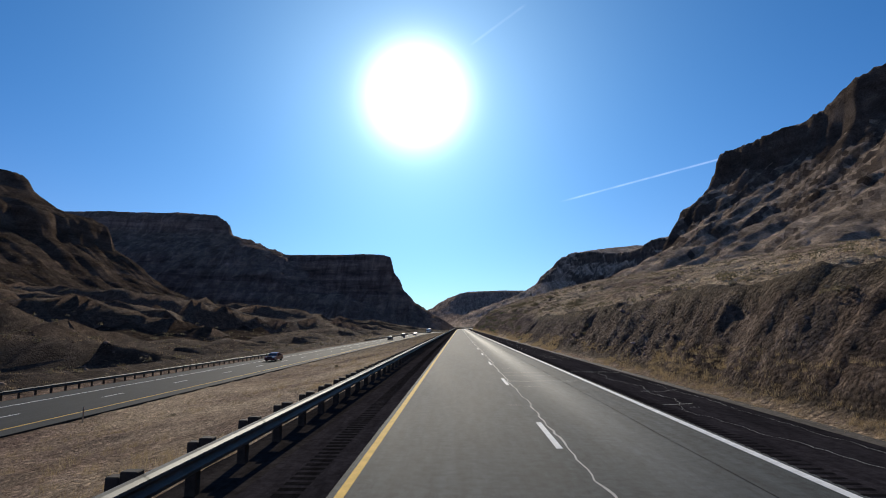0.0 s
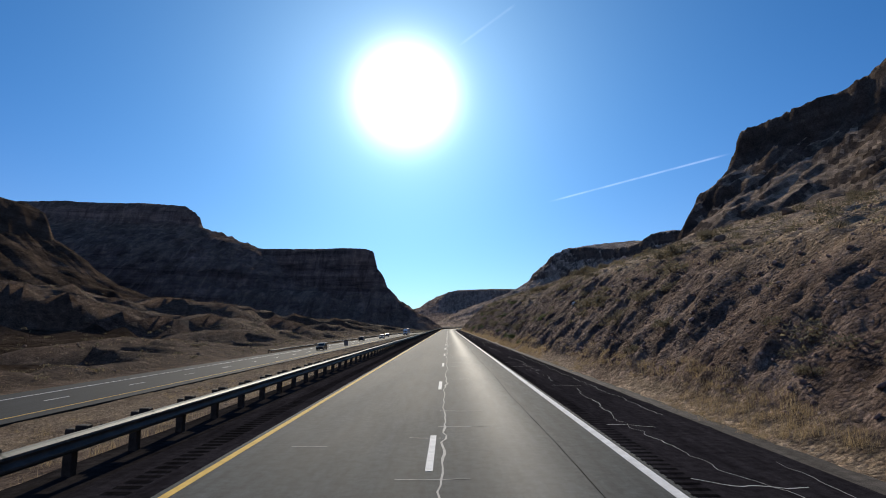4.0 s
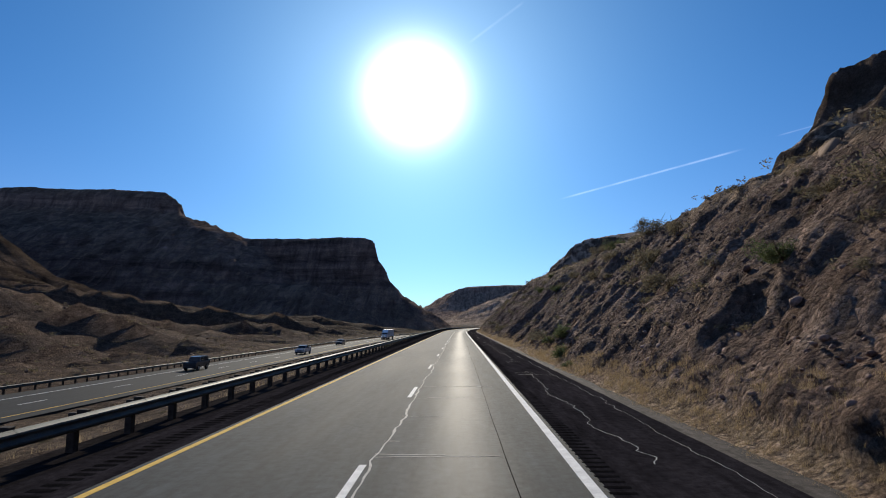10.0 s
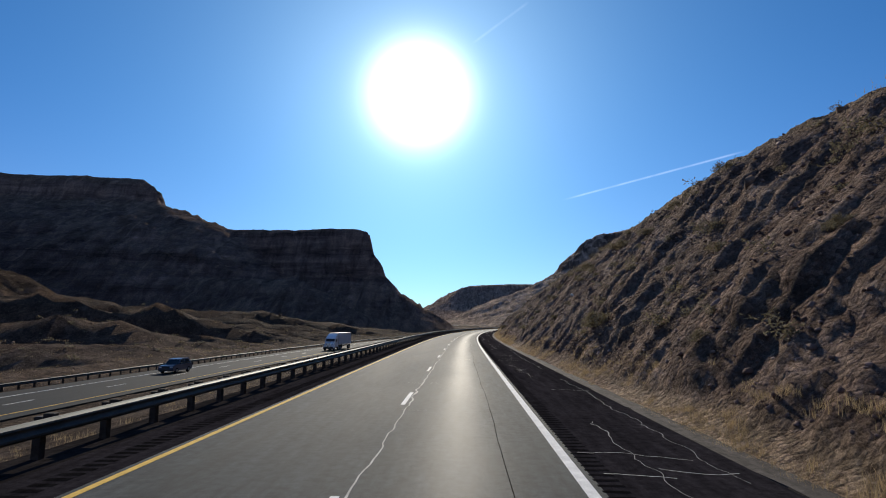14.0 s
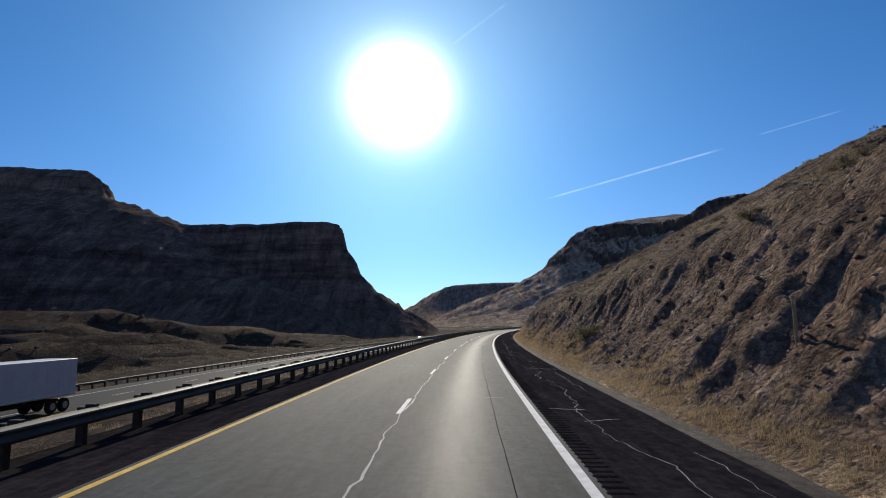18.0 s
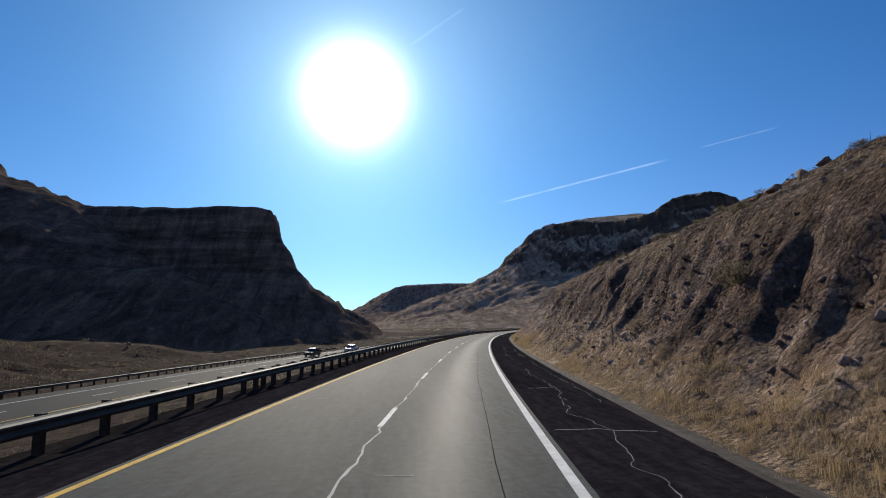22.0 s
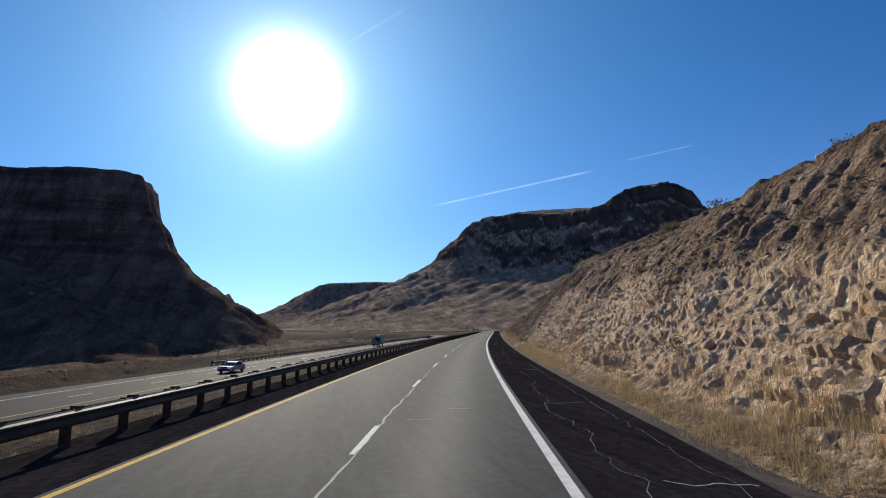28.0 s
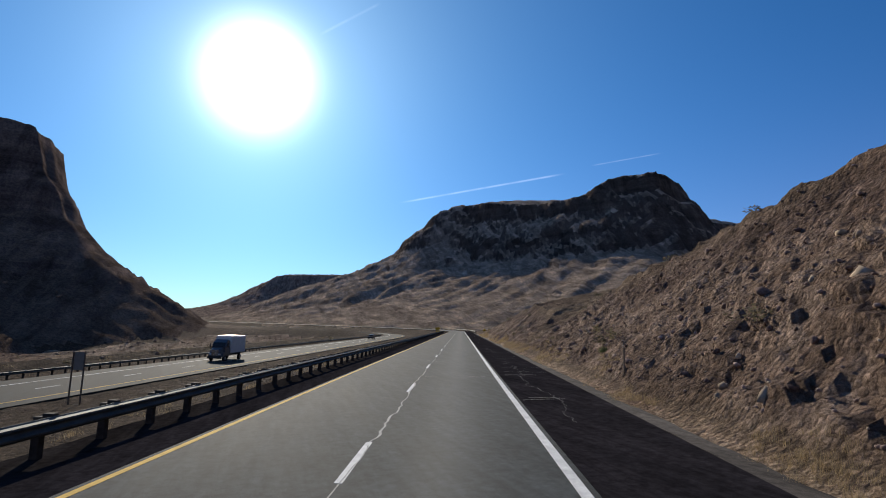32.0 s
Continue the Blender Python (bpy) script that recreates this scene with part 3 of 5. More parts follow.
def natural(x, y, s, u):
    """The land before the road was cut, and which form rules it."""
    crest, above, steep = (np.interp(s, *zip(*k)) for k in (CREST, ABOVE, STEEP))
    crest = crest * 0.97
    reach = 7.9 + crest / steep + np.interp(s, *zip(*NOTCH))
    over = np.clip(u - reach, 0, None)
    right = crest + above * 75 * (1 - np.exp(-over / 75)) + (u - reach < 0) * (u - reach) * 0.15
    right = right + np.clip(over / 25, 0, 1) * (3.2 * fbm(x, y, 34, 4, 3)) - np.clip(over - 130, 0, 600) * 0.06
    left_out = np.clip(-u - 42, 0, None)
    left = OPP + 0.3 + np.interp(s, *zip(*LEFT)) * np.clip(left_out, 0, 220) + np.clip(left_out / 40, 0, 1) * (np.interp(s, (380, 540), (13, 8)) * fbm(x * 0.6, y, 52, 5, 8, 0.55, True) - 1.0)
    fade = np.clip((s - 780) / 260, 0, 1)
    left = left * (1 - fade) + fade * (OPP + 0.3 + 0.02 * left_out + 2 * fbm(x, y, 60, 3, 4))
    # hollows run down the hillside to the road, and beyond the terrace the land drops to the river
    fall = np.clip(left_out / 35, 0, 1) * (1 - fade) * np.interp(s, (560, 700), (1, 0.2))
    left = left + fall * (11 * fbm(s - 0.5 * u + 12 * fbm(x, y, 70, 2, 15), u * 0.14, 34, 5, 14, 0.6, True) - 1.5)
    left = left - np.clip((left_out - np.interp(s, *zip(*TERRACE)) * (1 + 0.5 * fbm(x, y, 45, 3, 16))) * 0.75, 0, 34) * np.interp(s, (1180, 1420), (1, 0))
    z = np.where(u > 0, right, left)
    rule = np.zeros(np.shape(x), int)
    for k, name in enumerate(MESAS):
        h = mesa_height(name, x, y)
        rule = np.where(h > z + 1.0, k + 1, rule)
        z = np.maximum(z, h)
    far = np.clip((np.hypot(x, y - 800) - 2600) / 1500, 0, 1)
    return z + far * 25 * fbm(x, y, 900, 3, 77), rule


def ledges(s, bed, thick, wide, seed):
    """Courses of rock: each block stands out by an amount of its own, most at its upper edge, and is split from the next by a joint."""
    row = np.floor(bed / thick)
    p = bed / thick - row
    q = s / (wide * (0.6 + 0.9 * lattice(row, row * 0, seed + 1))) + 7 * lattice(row, row * 0, seed) + 0.14 * fbm(s, bed, thick * 2.5, 3, seed + 5)
    col = np.floor(q)
    r = q - col
    k, tilt = lattice(col, row, seed + 2), lattice(col, row, seed + 3) - 0.5
    shelf = np.clip(0.5 + 1.6 * fbm(s + 31 * lattice(row, row * 0, seed + 6), row * 5.7, wide * 2.6, 2, seed + 7), 0, 1)
    return (0.62 * shelf + 0.38 * k) * (np.clip((p - 0.08) / 0.2, 0, 1) * 0.8 + 0.2 * p) + tilt * (r - 0.5) * 0.4 - 0.16 * (np.minimum(r, 1 - r) * wide < 0.08) * k


def crag(s, h, pale):
    """How far the broken rock of the cut face stands out from it."""
    bed = h + 0.05 * s + 0.9 * fbm(s, h * 0.6, 9.0, 3, 57) + 0.16 * fbm(s, h, 1.3, 3, 58)
    bold = np.clip(0.62 + 1.5 * fbm(s, h, 8.0, 3, 59), 0.2, 1.15)
    ledge = bold * (0.46 * ledges(s, bed, 0.85, 3.2, 201) + 0.30 * ledges(s, bed, 0.36, 1.4, 221)) + 0.26 * fbm(s * 0.5, bed, 0.8, 4, 66, 0.72) + 0.12 * fbm(s * 0.6, bed, 0.3, 2, 65, 0.7, True) - 0.35
    rubble = 0.24 * fbm(s, h, 1.0, 4, 67, 0.75) + 0.55 * fbm(s, h * 0.45, 4.0, 3, 68) + 0.22 * fbm(s, h * 0.2, 1.4, 3, 69, 0.6, True)
    block = np.maximum(pale, np.interp(s, (745, 770, 840, 880), (0, 0.6, 0.6, 0.2)))
    return block * ledge + (1 - block) * rubble


def land(x, y, s=None, u=None, fine=True):
    """Height of the land with the road bed cut through it; also the ruling form and how much is bare cut."""
    if s is None:
        s, u = to_road(x, y)
    n, rule = natural(x, y, s, u)
    pale, steep = np.interp(s, *zip(*PALE)), np.interp(s, *zip(*STEEP))
    uu = u + (0.9 * fbm(x, y, 9, 3, 51) + 1.1 * fbm(s, s * 0, 26, 3, 52)) * np.clip((np.abs(u) - 7.6) / 3, 0, 1)
    uu = uu - np.interp(s, *zip(*NOTCH)) * np.clip((u - 8.2) / 2, 0, 1)
    # right: verge, then the cut face
    face = np.interp(uu, (6.4, 7.2, 7.9), (-0.12, -0.08, 0.30)) + np.clip(uu - 7.9, 0, None) * steep
    face = face + np.clip(s - 1720, 0, None) * 0.16
    cut = np.clip((n - face) / 1.2, 0, 1) * np.clip((uu - 7.8) / 0.5, 0, 1) * (u > 0)
    low = np.interp(s, *zip(*CREST)) * np.interp(s, (500, 560, 620), (0.72, 0.18, 0.58)) + 2.2 * fbm(x, y, 11, 3, 55)
    pale = pale * np.clip((low - face) / 1.4 + 0.5, 0, 1)
    push = 0.0
    if fine:
        # loose lumps, then the broken blocks
        rough = np.interp(s, (-40, 90, 130), (0.8, 0.8, 1.0))
        lump = fbm(s, u + 0.6 * face, 4.0, 4, 61, 0.55) * 0.7
        push = np.zeros(np.shape(x))
        m = cut > 0.02
        push[m] = (cut * rough)[m] * crag(s[m], face[m], pale[m])
        face = face + cut * rough * (0.6 - 0.3 * pale) * lump
    right = np.minimum(n, face)
    # left: median, the other carriageway, then the bank behind its rail
    med = np.interp(-u, (4.6, 5.4, 6.6, 12, 20, 25, 26.5, 39.6, 41.5, 46), (-0.12, -0.16, -0.35, -1.7, -3.2, OPP - 0.25, OPP - 0.12, OPP - 0.12, OPP - 0.1, OPP + 1.2))
    med = med + 0.35 * fbm(x, y, 4.5, 4, 81) * np.clip((-u - 6.5) / 3, 0, 1) * np.clip((25 + u) / 3, 0, 1)
    bank = OPP + 1.2 + np.clip(-u - 46, 0, None) * np.interp(s, (1000, 1100), (0.55, 1.8)) + np.clip(s - 1720, 0, None) * 0.16
    left = np.where(-u < 46, np.minimum(n + 50, med), np.minimum(n, bank))
    left = np.where((-u > 41.5) & (-u < 52), np.minimum(np.maximum(left, OPP - 0.1), n + 30), left)
    lcut = np.clip((n - bank) / 1.5, 0, 1) * np.clip((-u - 42) / 2, 0, 1)
    dry = np.where(u > 0, 1.0, np.interp(-u, (4, 30, 44), (1.0, 0.9, 0.12)))
    dry = np.where((u < 0) & (u > -41), dry * np.interp(s, (120, 300), (0.9, 0.3)), dry)
    dry = np.where((u > 0) & (u < 60), dry * np.interp(s + np.where(u > 15, -50, 0), (-20, 100, 150, 440, 470, 560, 620, 760, 830), (1, 0.9, 0.35, 0.5, 0.5, 0.4, 0.3, 0.3, 0.6)), dry)
    dry = np.where((u > 15) & (u < 60) & (s < 600), np.maximum(dry, 0.6), dry)
    dry = np.where((u > 6.5) & (u < np.interp(s, (440, 480, 700, 740), (8.3, 8.9, 8.9, 8.3))), np.interp(s, (430, 500, 720, 770), (0.6, 0.85, 0.85, 0.5)), dry)
    dry = np.where(u < -300, 0.5, dry)
    # beyond the opposite road: dark stony ground, its shaded side painted in as well
    dark_ground = np.where(u < -41, np.interp(s, (0, 150, 250, 430, 520), (0.9, 0.75, 0.62, 0.62, 0.85)), 0.0) * np.clip((1500 - s) / 200, 0, 1)
    # right bank and median: the same darker colour by distance along the road
    dark_ground = np.where((u > 7.5) & (u < 70), np.interp(s + np.where(u > 15, -50, 0), (-60, -35, 130, 200, 500, 545, 590, 755, 775), (0.0, 0.0, 0.10, 0.2, 0.45, 0.4, 0.05, 0.05, 0.5)), dark_ground)
    dark_ground = np.where((u > 7.5) & (u < 11.2) & (s < 120), np.interp(s, (95, 120), (0.8, 0.2)), dark_ground)
    dark_ground = np.where((u < -4) & (u > -41), np.interp(s, (60, 140, 450), (0.0, 0.5, 0.8)), dark_ground)
    z = np.where(u > 6.4, right, np.where(u < -4.6, left, -0.14))
    if fine:
        z = z + (0.10 * fbm(x, y, 1.3, 3, 91) + np.where(u > 9, 0.40 * (1 - cut), 0.0) * fbm(x, y, 2.6, 4, 93, 0.62, True)) * (np.abs(u) > 8)
    z = z + np.where(s < 1450, bank_z(s, u), 0)
    pale = np.maximum(pale, 0.28 * np.interp(s, (596, 625, 742, 764), (0, 1, 1, 0)) * (u > 0))
    return z, rule, np.where(u > 0, cut, lcut * 0.8), pale, dry, dark_ground, push


def part(name, bm, mat, parent, label="", smooth=False):
    """Links a bmesh as one mesh object under a thing or a part."""
    me = bpy.data.meshes.new(name)
    bm.to_mesh(me)
    bm.free()
    return link_mesh(name, me, mat, parent, label, smooth)


def link_mesh(name, me, mat, parent=None, label="", smooth=False):
    if not me.materials:
        me.materials.append(mat)
    if smooth:
        me.polygons.foreach_set("use_smooth", [True] * len(me.polygons))
    ob = new(name, me)
    ob.parent = parent
    if label:
        ob["label"] = label
    return ob


def raw_mesh(name, verts, faces):
    me = bpy.data.meshes.new(name)
    me.from_pydata(np.asarray(verts).tolist(), [], faces if isinstance(faces, list) else faces.tolist())
    me.update()
    return me


def grid_faces(nr, nc):
    i = np.arange(nr * nc).reshape(nr, nc)
    return np.stack([i[:-1, :-1], i[:-1, 1:], i[1:, 1:], i[1:, :-1]], -1).reshape(-1, 4)


def put_attribute(me, name, values):
    me.attributes.new(name, "FLOAT", "POINT").data.foreach_set("value", np.asarray(values, np.float32).ravel())


def sheet(name, s_line, u_line, label, mat=None):
    ss, uu = np.meshgrid(s_line, u_line, indexing="ij")
    x, y = road_xy(ss, uu)
    z, rule, cut, pale, dry, dark_ground, push = land(x, y, ss, uu)
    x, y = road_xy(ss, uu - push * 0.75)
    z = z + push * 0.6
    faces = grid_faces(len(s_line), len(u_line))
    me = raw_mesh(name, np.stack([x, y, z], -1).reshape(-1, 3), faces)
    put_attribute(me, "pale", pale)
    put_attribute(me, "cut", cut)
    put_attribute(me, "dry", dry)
    put_attribute(me, "dark_ground", dark_ground)
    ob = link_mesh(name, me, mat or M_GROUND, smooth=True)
    broken = (cut > 0.5) & ((pale > 0.3) | ((ss > 745) & (ss < 880))) & (uu > 8)
    me.polygons.foreach_set("use_smooth", ~broken.ravel()[faces].all(1))
    return tagged(ob, label, "ground", kind="structure")


S_NEAR = (-40.0, 990.0)
CUT_U = np.concatenate([np.arange(6.2, 7.8, 0.4), np.arange(7.8, 20, 0.165), np.arange(20, 27, 0.45), np.arange(27, 45, 1.0)])
FINE_U = np.concatenate([np.arange(6.2, 7.8, 0.4), np.arange(7.8, 16.5, 0.075), np.arange(16.5, 20, 0.2), np.arange(20, 27, 0.45), np.arange(27, 45, 1.0)])
for a, b, step, lines, label in ((S_NEAR[0], 100, 0.28, CUT_U, "dry grass hillside and low rubble bank above the highway"),
                                 (99.8, 600, 0.23, CUT_U, "rough dark brown rubble cutting beside the highway"),
                                 (599.8, 772, 0.12, FINE_U, "pale bedded limestone cutting with broken ledges"),
                                 (771.8, S_NEAR[1], 0.25, CUT_U, "stony brown cutting at the mouth of the valley")):
    sheet("ground_cutting", np.linspace(a, b, int((b - a) / step) + 1), lines, label)
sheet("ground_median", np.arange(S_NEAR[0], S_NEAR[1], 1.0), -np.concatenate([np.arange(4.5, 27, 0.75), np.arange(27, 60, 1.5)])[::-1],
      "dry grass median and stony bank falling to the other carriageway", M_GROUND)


def axis(stops):
    """Lines of a grid, from stops of (start, spacing)."""
    out, (at, _) = [], stops[0]
    for (a, step), (b, _) in zip(stops, stops[1:]):
        n = max(1, round((b - a) / step))
        out += [a + (b - a) * k / n for k in range(n)]
    return np.array(out + [stops[-1][0]])


def build_land():
    gx = axis(((-6000, 300), (-2400, 60), (-1200, 12), (-740, 6), (-420, 4.5), (780, 10), (1500, 60), (2600, 300), (6000, 1)))
    gy = axis(((-1500, 60), (-300, 14), (0, 6), (500, 5), (1320, 7), (2000, 12), (3300, 60), (6500, 1)))
    y, x = np.meshgrid(gy, gx, indexing="ij")
    s, u = to_road(x, y)
    z, rule, cut, pale, dry, dark_ground, _ = land(x, y, s, u, False)
    near = (s > S_NEAR[0] + 6) & (s < S_NEAR[1] - 6) & (u > -58) & (u < 43)
    z = np.where((s > S_NEAR[0]) & (s < S_NEAR[1]) & (u > -60) & (u < 45), z - 0.5, z)
    z = np.where((np.abs(u) < 60) & ~near & (s > 0), z - 0.1, z)
    verts = np.stack([x, y, z], -1).reshape(-1, 3)
    faces = grid_faces(len(gy), len(gx))
    keep = ~near.ravel()[faces].all(1)
    owner = np.sort(rule.ravel()[faces], 1)[:, 2]
    names = [("ground", "open desert valley floor with dry grass and scrub", M_GROUND),
             ("mesa_prow", "dark shaded flat-topped mesa with a bedded cliff over talus", M_MESA_L),
             ("mesa_apron", "shaded boulder-strewn apron below the dark mesa", M_MESA_L),
             ("mesa_cap", "upper cliff tier standing back on the dark mesa", M_MESA_L),
             ("ridge_slope", "stony brown hillside under a broken cliff", M_RIDGE_L),
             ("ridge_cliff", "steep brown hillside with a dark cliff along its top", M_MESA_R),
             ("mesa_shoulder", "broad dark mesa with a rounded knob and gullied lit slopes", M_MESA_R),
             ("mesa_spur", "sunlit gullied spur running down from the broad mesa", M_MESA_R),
             ("distant_mesa", "hazy low mesa closing the end of the valley", M_MESA_F)]
    for k, (name, label, mat) in enumerate(names):
        f = faces[keep & (owner == k)]
        used, inv = np.unique(f, return_inverse=True)
        me = raw_mesh(name, verts[used], inv.reshape(-1, 4))
        put_attribute(me, "pale", pale.ravel()[used])
        put_attribute(me, "cut", cut.ravel()[used])
        put_attribute(me, "dry", dry.ravel()[used])
        put_attribute(me, "dark_ground", dark_ground.ravel()[used])
        tagged(link_mesh(name, me, mat, smooth=True), label, "ground" if k == 0 else "mountain", kind="structure")


build_land()


# ---- pavement ----
def ribbon(name, s0, s1, u0, u1, z, mat, step=4.0, thick=0.12, parent=None, label="", wob=0.0):
    """A slab that follows the road between two offsets."""
    n = max(2, int((s1 - s0) / step) + 1)
    s = np.linspace(s0, s1, n)
    rng = np.random.RandomState(int(abs(s0 * 7 + u0 * 13)) % 9999)
    ua, ub = u0 + wob * (rng.rand(n) - 0.5), u1 + wob * (rng.rand(n) - 0.5)
    (xa, ya), (xb, yb) = road_xy(s, ua), road_xy(s, ub)
    za, zb = z + bank_z(s, ua), z + bank_z(s, ub)
    v = np.concatenate([np.stack([xa, ya, za], 1), np.stack([xb, yb, zb], 1), np.stack([xb, yb, zb - thick], 1), np.stack([xa, ya, za - thick], 1)])
    f = []
    for k in range(n - 1):
        f += [(k, n + k, n + k + 1, k + 1), (n + k, 2 * n + k, 2 * n + k + 1, n + k + 1), (3 * n + k, k, k + 1, 3 * n + k + 1)]
    f += [(0, 3 * n, 2 * n, n), (n - 1, 2 * n - 1, 3 * n - 1, 4 * n - 1)]
    return link_mesh(name, raw_mesh(name, v, f), mat, parent, label)


R0, R1 = -40.0, 1700.0


def lane_sheet():
    ss, uu = np.meshgrid(np.arange(R0, R1, 3.0), np.linspace(-3.85, 3.85, 33), indexing="ij")
    x, y = road_xy(ss, uu)
    me = raw_mesh("road", np.stack([x, y, bank_z(ss, uu)], -1).reshape(-1, 3), grid_faces(*ss.shape))
    put_attribute(me, "polish", np.exp(-((uu - 1.75) / 0.75) ** 2))
    return link_mesh("road", me, M_LANE)


road_lanes = tagged(lane_sheet(), "grey worn asphalt highway lanes, polished along the middle of each lane", "road", kind="structure")
tagged(ribbon("road_shoulder_right", R0, R1, 3.85, 6.6, -0.004, M_SHOULDER, 3.0, 0.2), "dark sealed asphalt shoulder with cracks", "road", kind="structure")
tagged(ribbon("road_shoulder_left", R0, R1, -5.15, -3.85, -0.004, M_SHOULDER, 3.0, 0.2), "dark asphalt shoulder beside the guardrail", "road", kind="structure")
tagged(ribbon("gravel_edge_right", R0, 1000, 6.6, 7.2, -0.03, M_GRAVEL, 1.0, 0.2, wob=0.25), "grey gravel edge of the shoulder", "gravel", kind="structure")
tagged(ribbon("gravel_edge_left", R0, 1000, -6.3, -5.15, -0.03, M_SHADEDGRAVEL, 1.0, 0.2, wob=0.1), "gravel strip under the guardrail, the rail's shade put into its colour", "gravel", kind="structure")
opp_road = tagged(ribbon("road_opposite", R0, R1, OPP_U - 6.3, OPP_U + 5.2, OPP, M_OPP, 4.0, 0.3), "grey asphalt of the lower opposite carriageway", "road", kind="structure")
tagged(ribbon("line_yellow", R0, R1, -3.74, -3.60, 0.004, M_YELLOW, 3.0, 0.004), "solid yellow edge line", "road marking", kind="structure")
tagged(ribbon("line_white", R0, R1, 3.56, 3.74, 0.004, M_WHITE, 3.0, 0.004), "solid white edge line, worn at its borders", "road marking", kind="structure")
tagged(ribbon("line_opposite_yellow", R0, R1, OPP_U + 3.62, OPP_U + 3.76, OPP + 0.005, M_YELLOW, 4.0, 0.005), "yellow edge line of the opposite carriageway", "road marking", kind="structure")
tagged(ribbon("line_opposite_white", R0, R1, OPP_U - 3.76, OPP_U - 3.60, OPP + 0.005, M_WHITE, 4.0, 0.005), "white edge line of the opposite carriageway", "road marking", kind="structure")


def box_bm(dx, dy, dz, at=(0, 0, 0), bevel=0.0):
    bm = bmesh.new()
    bmesh.ops.create_cube(bm, size=1.0, matrix=Matrix.Translation(at) @ Matrix.Diagonal((dx, dy, dz, 1)))
    if bevel:
        bmesh.ops.bevel(bm, geom=bm.edges[:], offset=bevel, segments=1, affect="EDGES")
    return bm


def mesh_of(name, bm, mat):
    me = bpy.data.meshes.new(name)
    bm.to_mesh(me)
    bm.free()
    me.materials.append(mat)
    return me


dash_mesh = mesh_of("lane_dash", box_bm(0.13, 3.05, 0.008, (0, 1.52, 0.001)), M_WHITE)
for k in range(-22, 66):
    s = 239.9 + k * 12.02
    d = new("lane_dash", dash_mesh)
    d.parent, d.matrix_world = road_lanes, road_pose(s, 0.02)
    if s > 20:
        d = new("lane_dash", dash_mesh)
        d.parent, d.matrix_world = opp_road, road_pose(s, OPP_U, OPP)


# ---- guardrails ----
def beam_mesh(length):
    """Two-wave steel beam, its face towards -x."""
    prof = [(0.0, 0.31), (0.02, 0.285), (0.075, 0.255), (0.08, 0.22), (0.02, 0.175), (0.012, 0.155), (0.02, 0.135), (0.08, 0.09), (0.075, 0.055), (0.02, 0.025), (0.0, 0.0)]
    prof = prof + [(x - 0.012, z) for x, z in reversed(prof)]
    n, v = len(prof), []
    for yy in (0.0, length):
        v += [(x, yy, z) for x, z in prof]
    f = [(k, (k + 1) % n, n + (k + 1) % n, n + k) for k in range(n)] + [tuple(range(n)), tuple(range(2 * n - 1, n - 1, -1))]
    me = raw_mesh("beam", v, f)
    me.materials.append(M_STEEL)
    return me


beam_me = beam_mesh(3.86)
post_me = mesh_of("post", box_bm(0.16, 0.16, 1.5, (0, 0, 0.02), 0.012), M_TIMBER)
block_me = mesh_of("spacer_block", box_bm(0.20, 0.16, 0.36, (0, 0, 0), 0.012), M_TIMBER)


def guardrail(label, s0, s1, u, z, side, top=0.78):
    """side +1: the face looks to the right of the road."""
    rail = new("guardrail")
    rail.matrix_world = road_pose(s0, u, z)
    inv = rail.matrix_world.inverted()
    tagged(rail, label, "guardrail", "highway guardrails")
    turn = Matrix.Diagonal((side, 1, 1, 1))
    k, count = s0, 0
    while k < s1:
        b = new("beam", beam_me)
        b.parent, b.matrix_basis = rail, inv @ road_pose(k, u, z + top - 0.31) @ (turn if side > 0 else pose(0, 3.86, 0, 0, 0, 180))
        for j in (0.0, 1.905):
            p = new("post", post_me)
            p.parent, p.matrix_basis = rail, inv @ road_pose(k + j, u - side * 0.30, z)
            if count < 300:
                q = new("spacer_block", block_me)
                q.parent, q.matrix_basis = rail, inv @ road_pose(k + j, u - side * 0.112, z + top - 0.13)
            count += 1
        k += 3.81
    return rail


guardrail("weathered steel guardrail on dark timber posts beside the paved shoulder", -24.0, 560.0, -5.55, -0.05, 1)
guardrail("weathered steel guardrail on dark timber posts round the long bend", 560.06, 1040.0, -5.55, -0.05, 1)
guardrail("short steel guardrail beyond the opposite road, ending in the open", -40.0, 112.0, OPP_U - 7.0, OPP - 0.05, 1, 0.72)
guardrail("long steel guardrail at the outer edge of the opposite road", 223.0, 684.0, OPP_U - 7.0, OPP - 0.05, 1, 0.72)
guardrail("steel guardrail of the opposite road below the mesa", 772.0, 1080.0, OPP_U - 7.0, OPP - 0.05, 1, 0.72)
guardrail("short steel guardrail on the outside of the far bend", 1000.0, 1200.0, 7.3, -0.05, -1)

# ---- cracks, grooves and patches of the pavement ----
rng = np.random.RandomState(7)


def fast_mesh(name, verts, faces):
    """Mesh from arrays; all faces have the same number of corners."""
    verts, faces = np.asarray(verts, np.float32).reshape(-1, 3), np.asarray(faces, np.int32)
    n, k = faces.shape
    me = bpy.data.meshes.new(name)
    me.vertices.add(len(verts)); me.vertices.foreach_set("co", verts.ravel())
    me.loops.add(n * k); me.loops.foreach_set("vertex_index", faces.ravel())
    me.polygons.add(n)
    me.polygons.foreach_set("loop_start", np.arange(n, dtype=np.int32) * k)
    me.update(calc_edges=True)
    return me


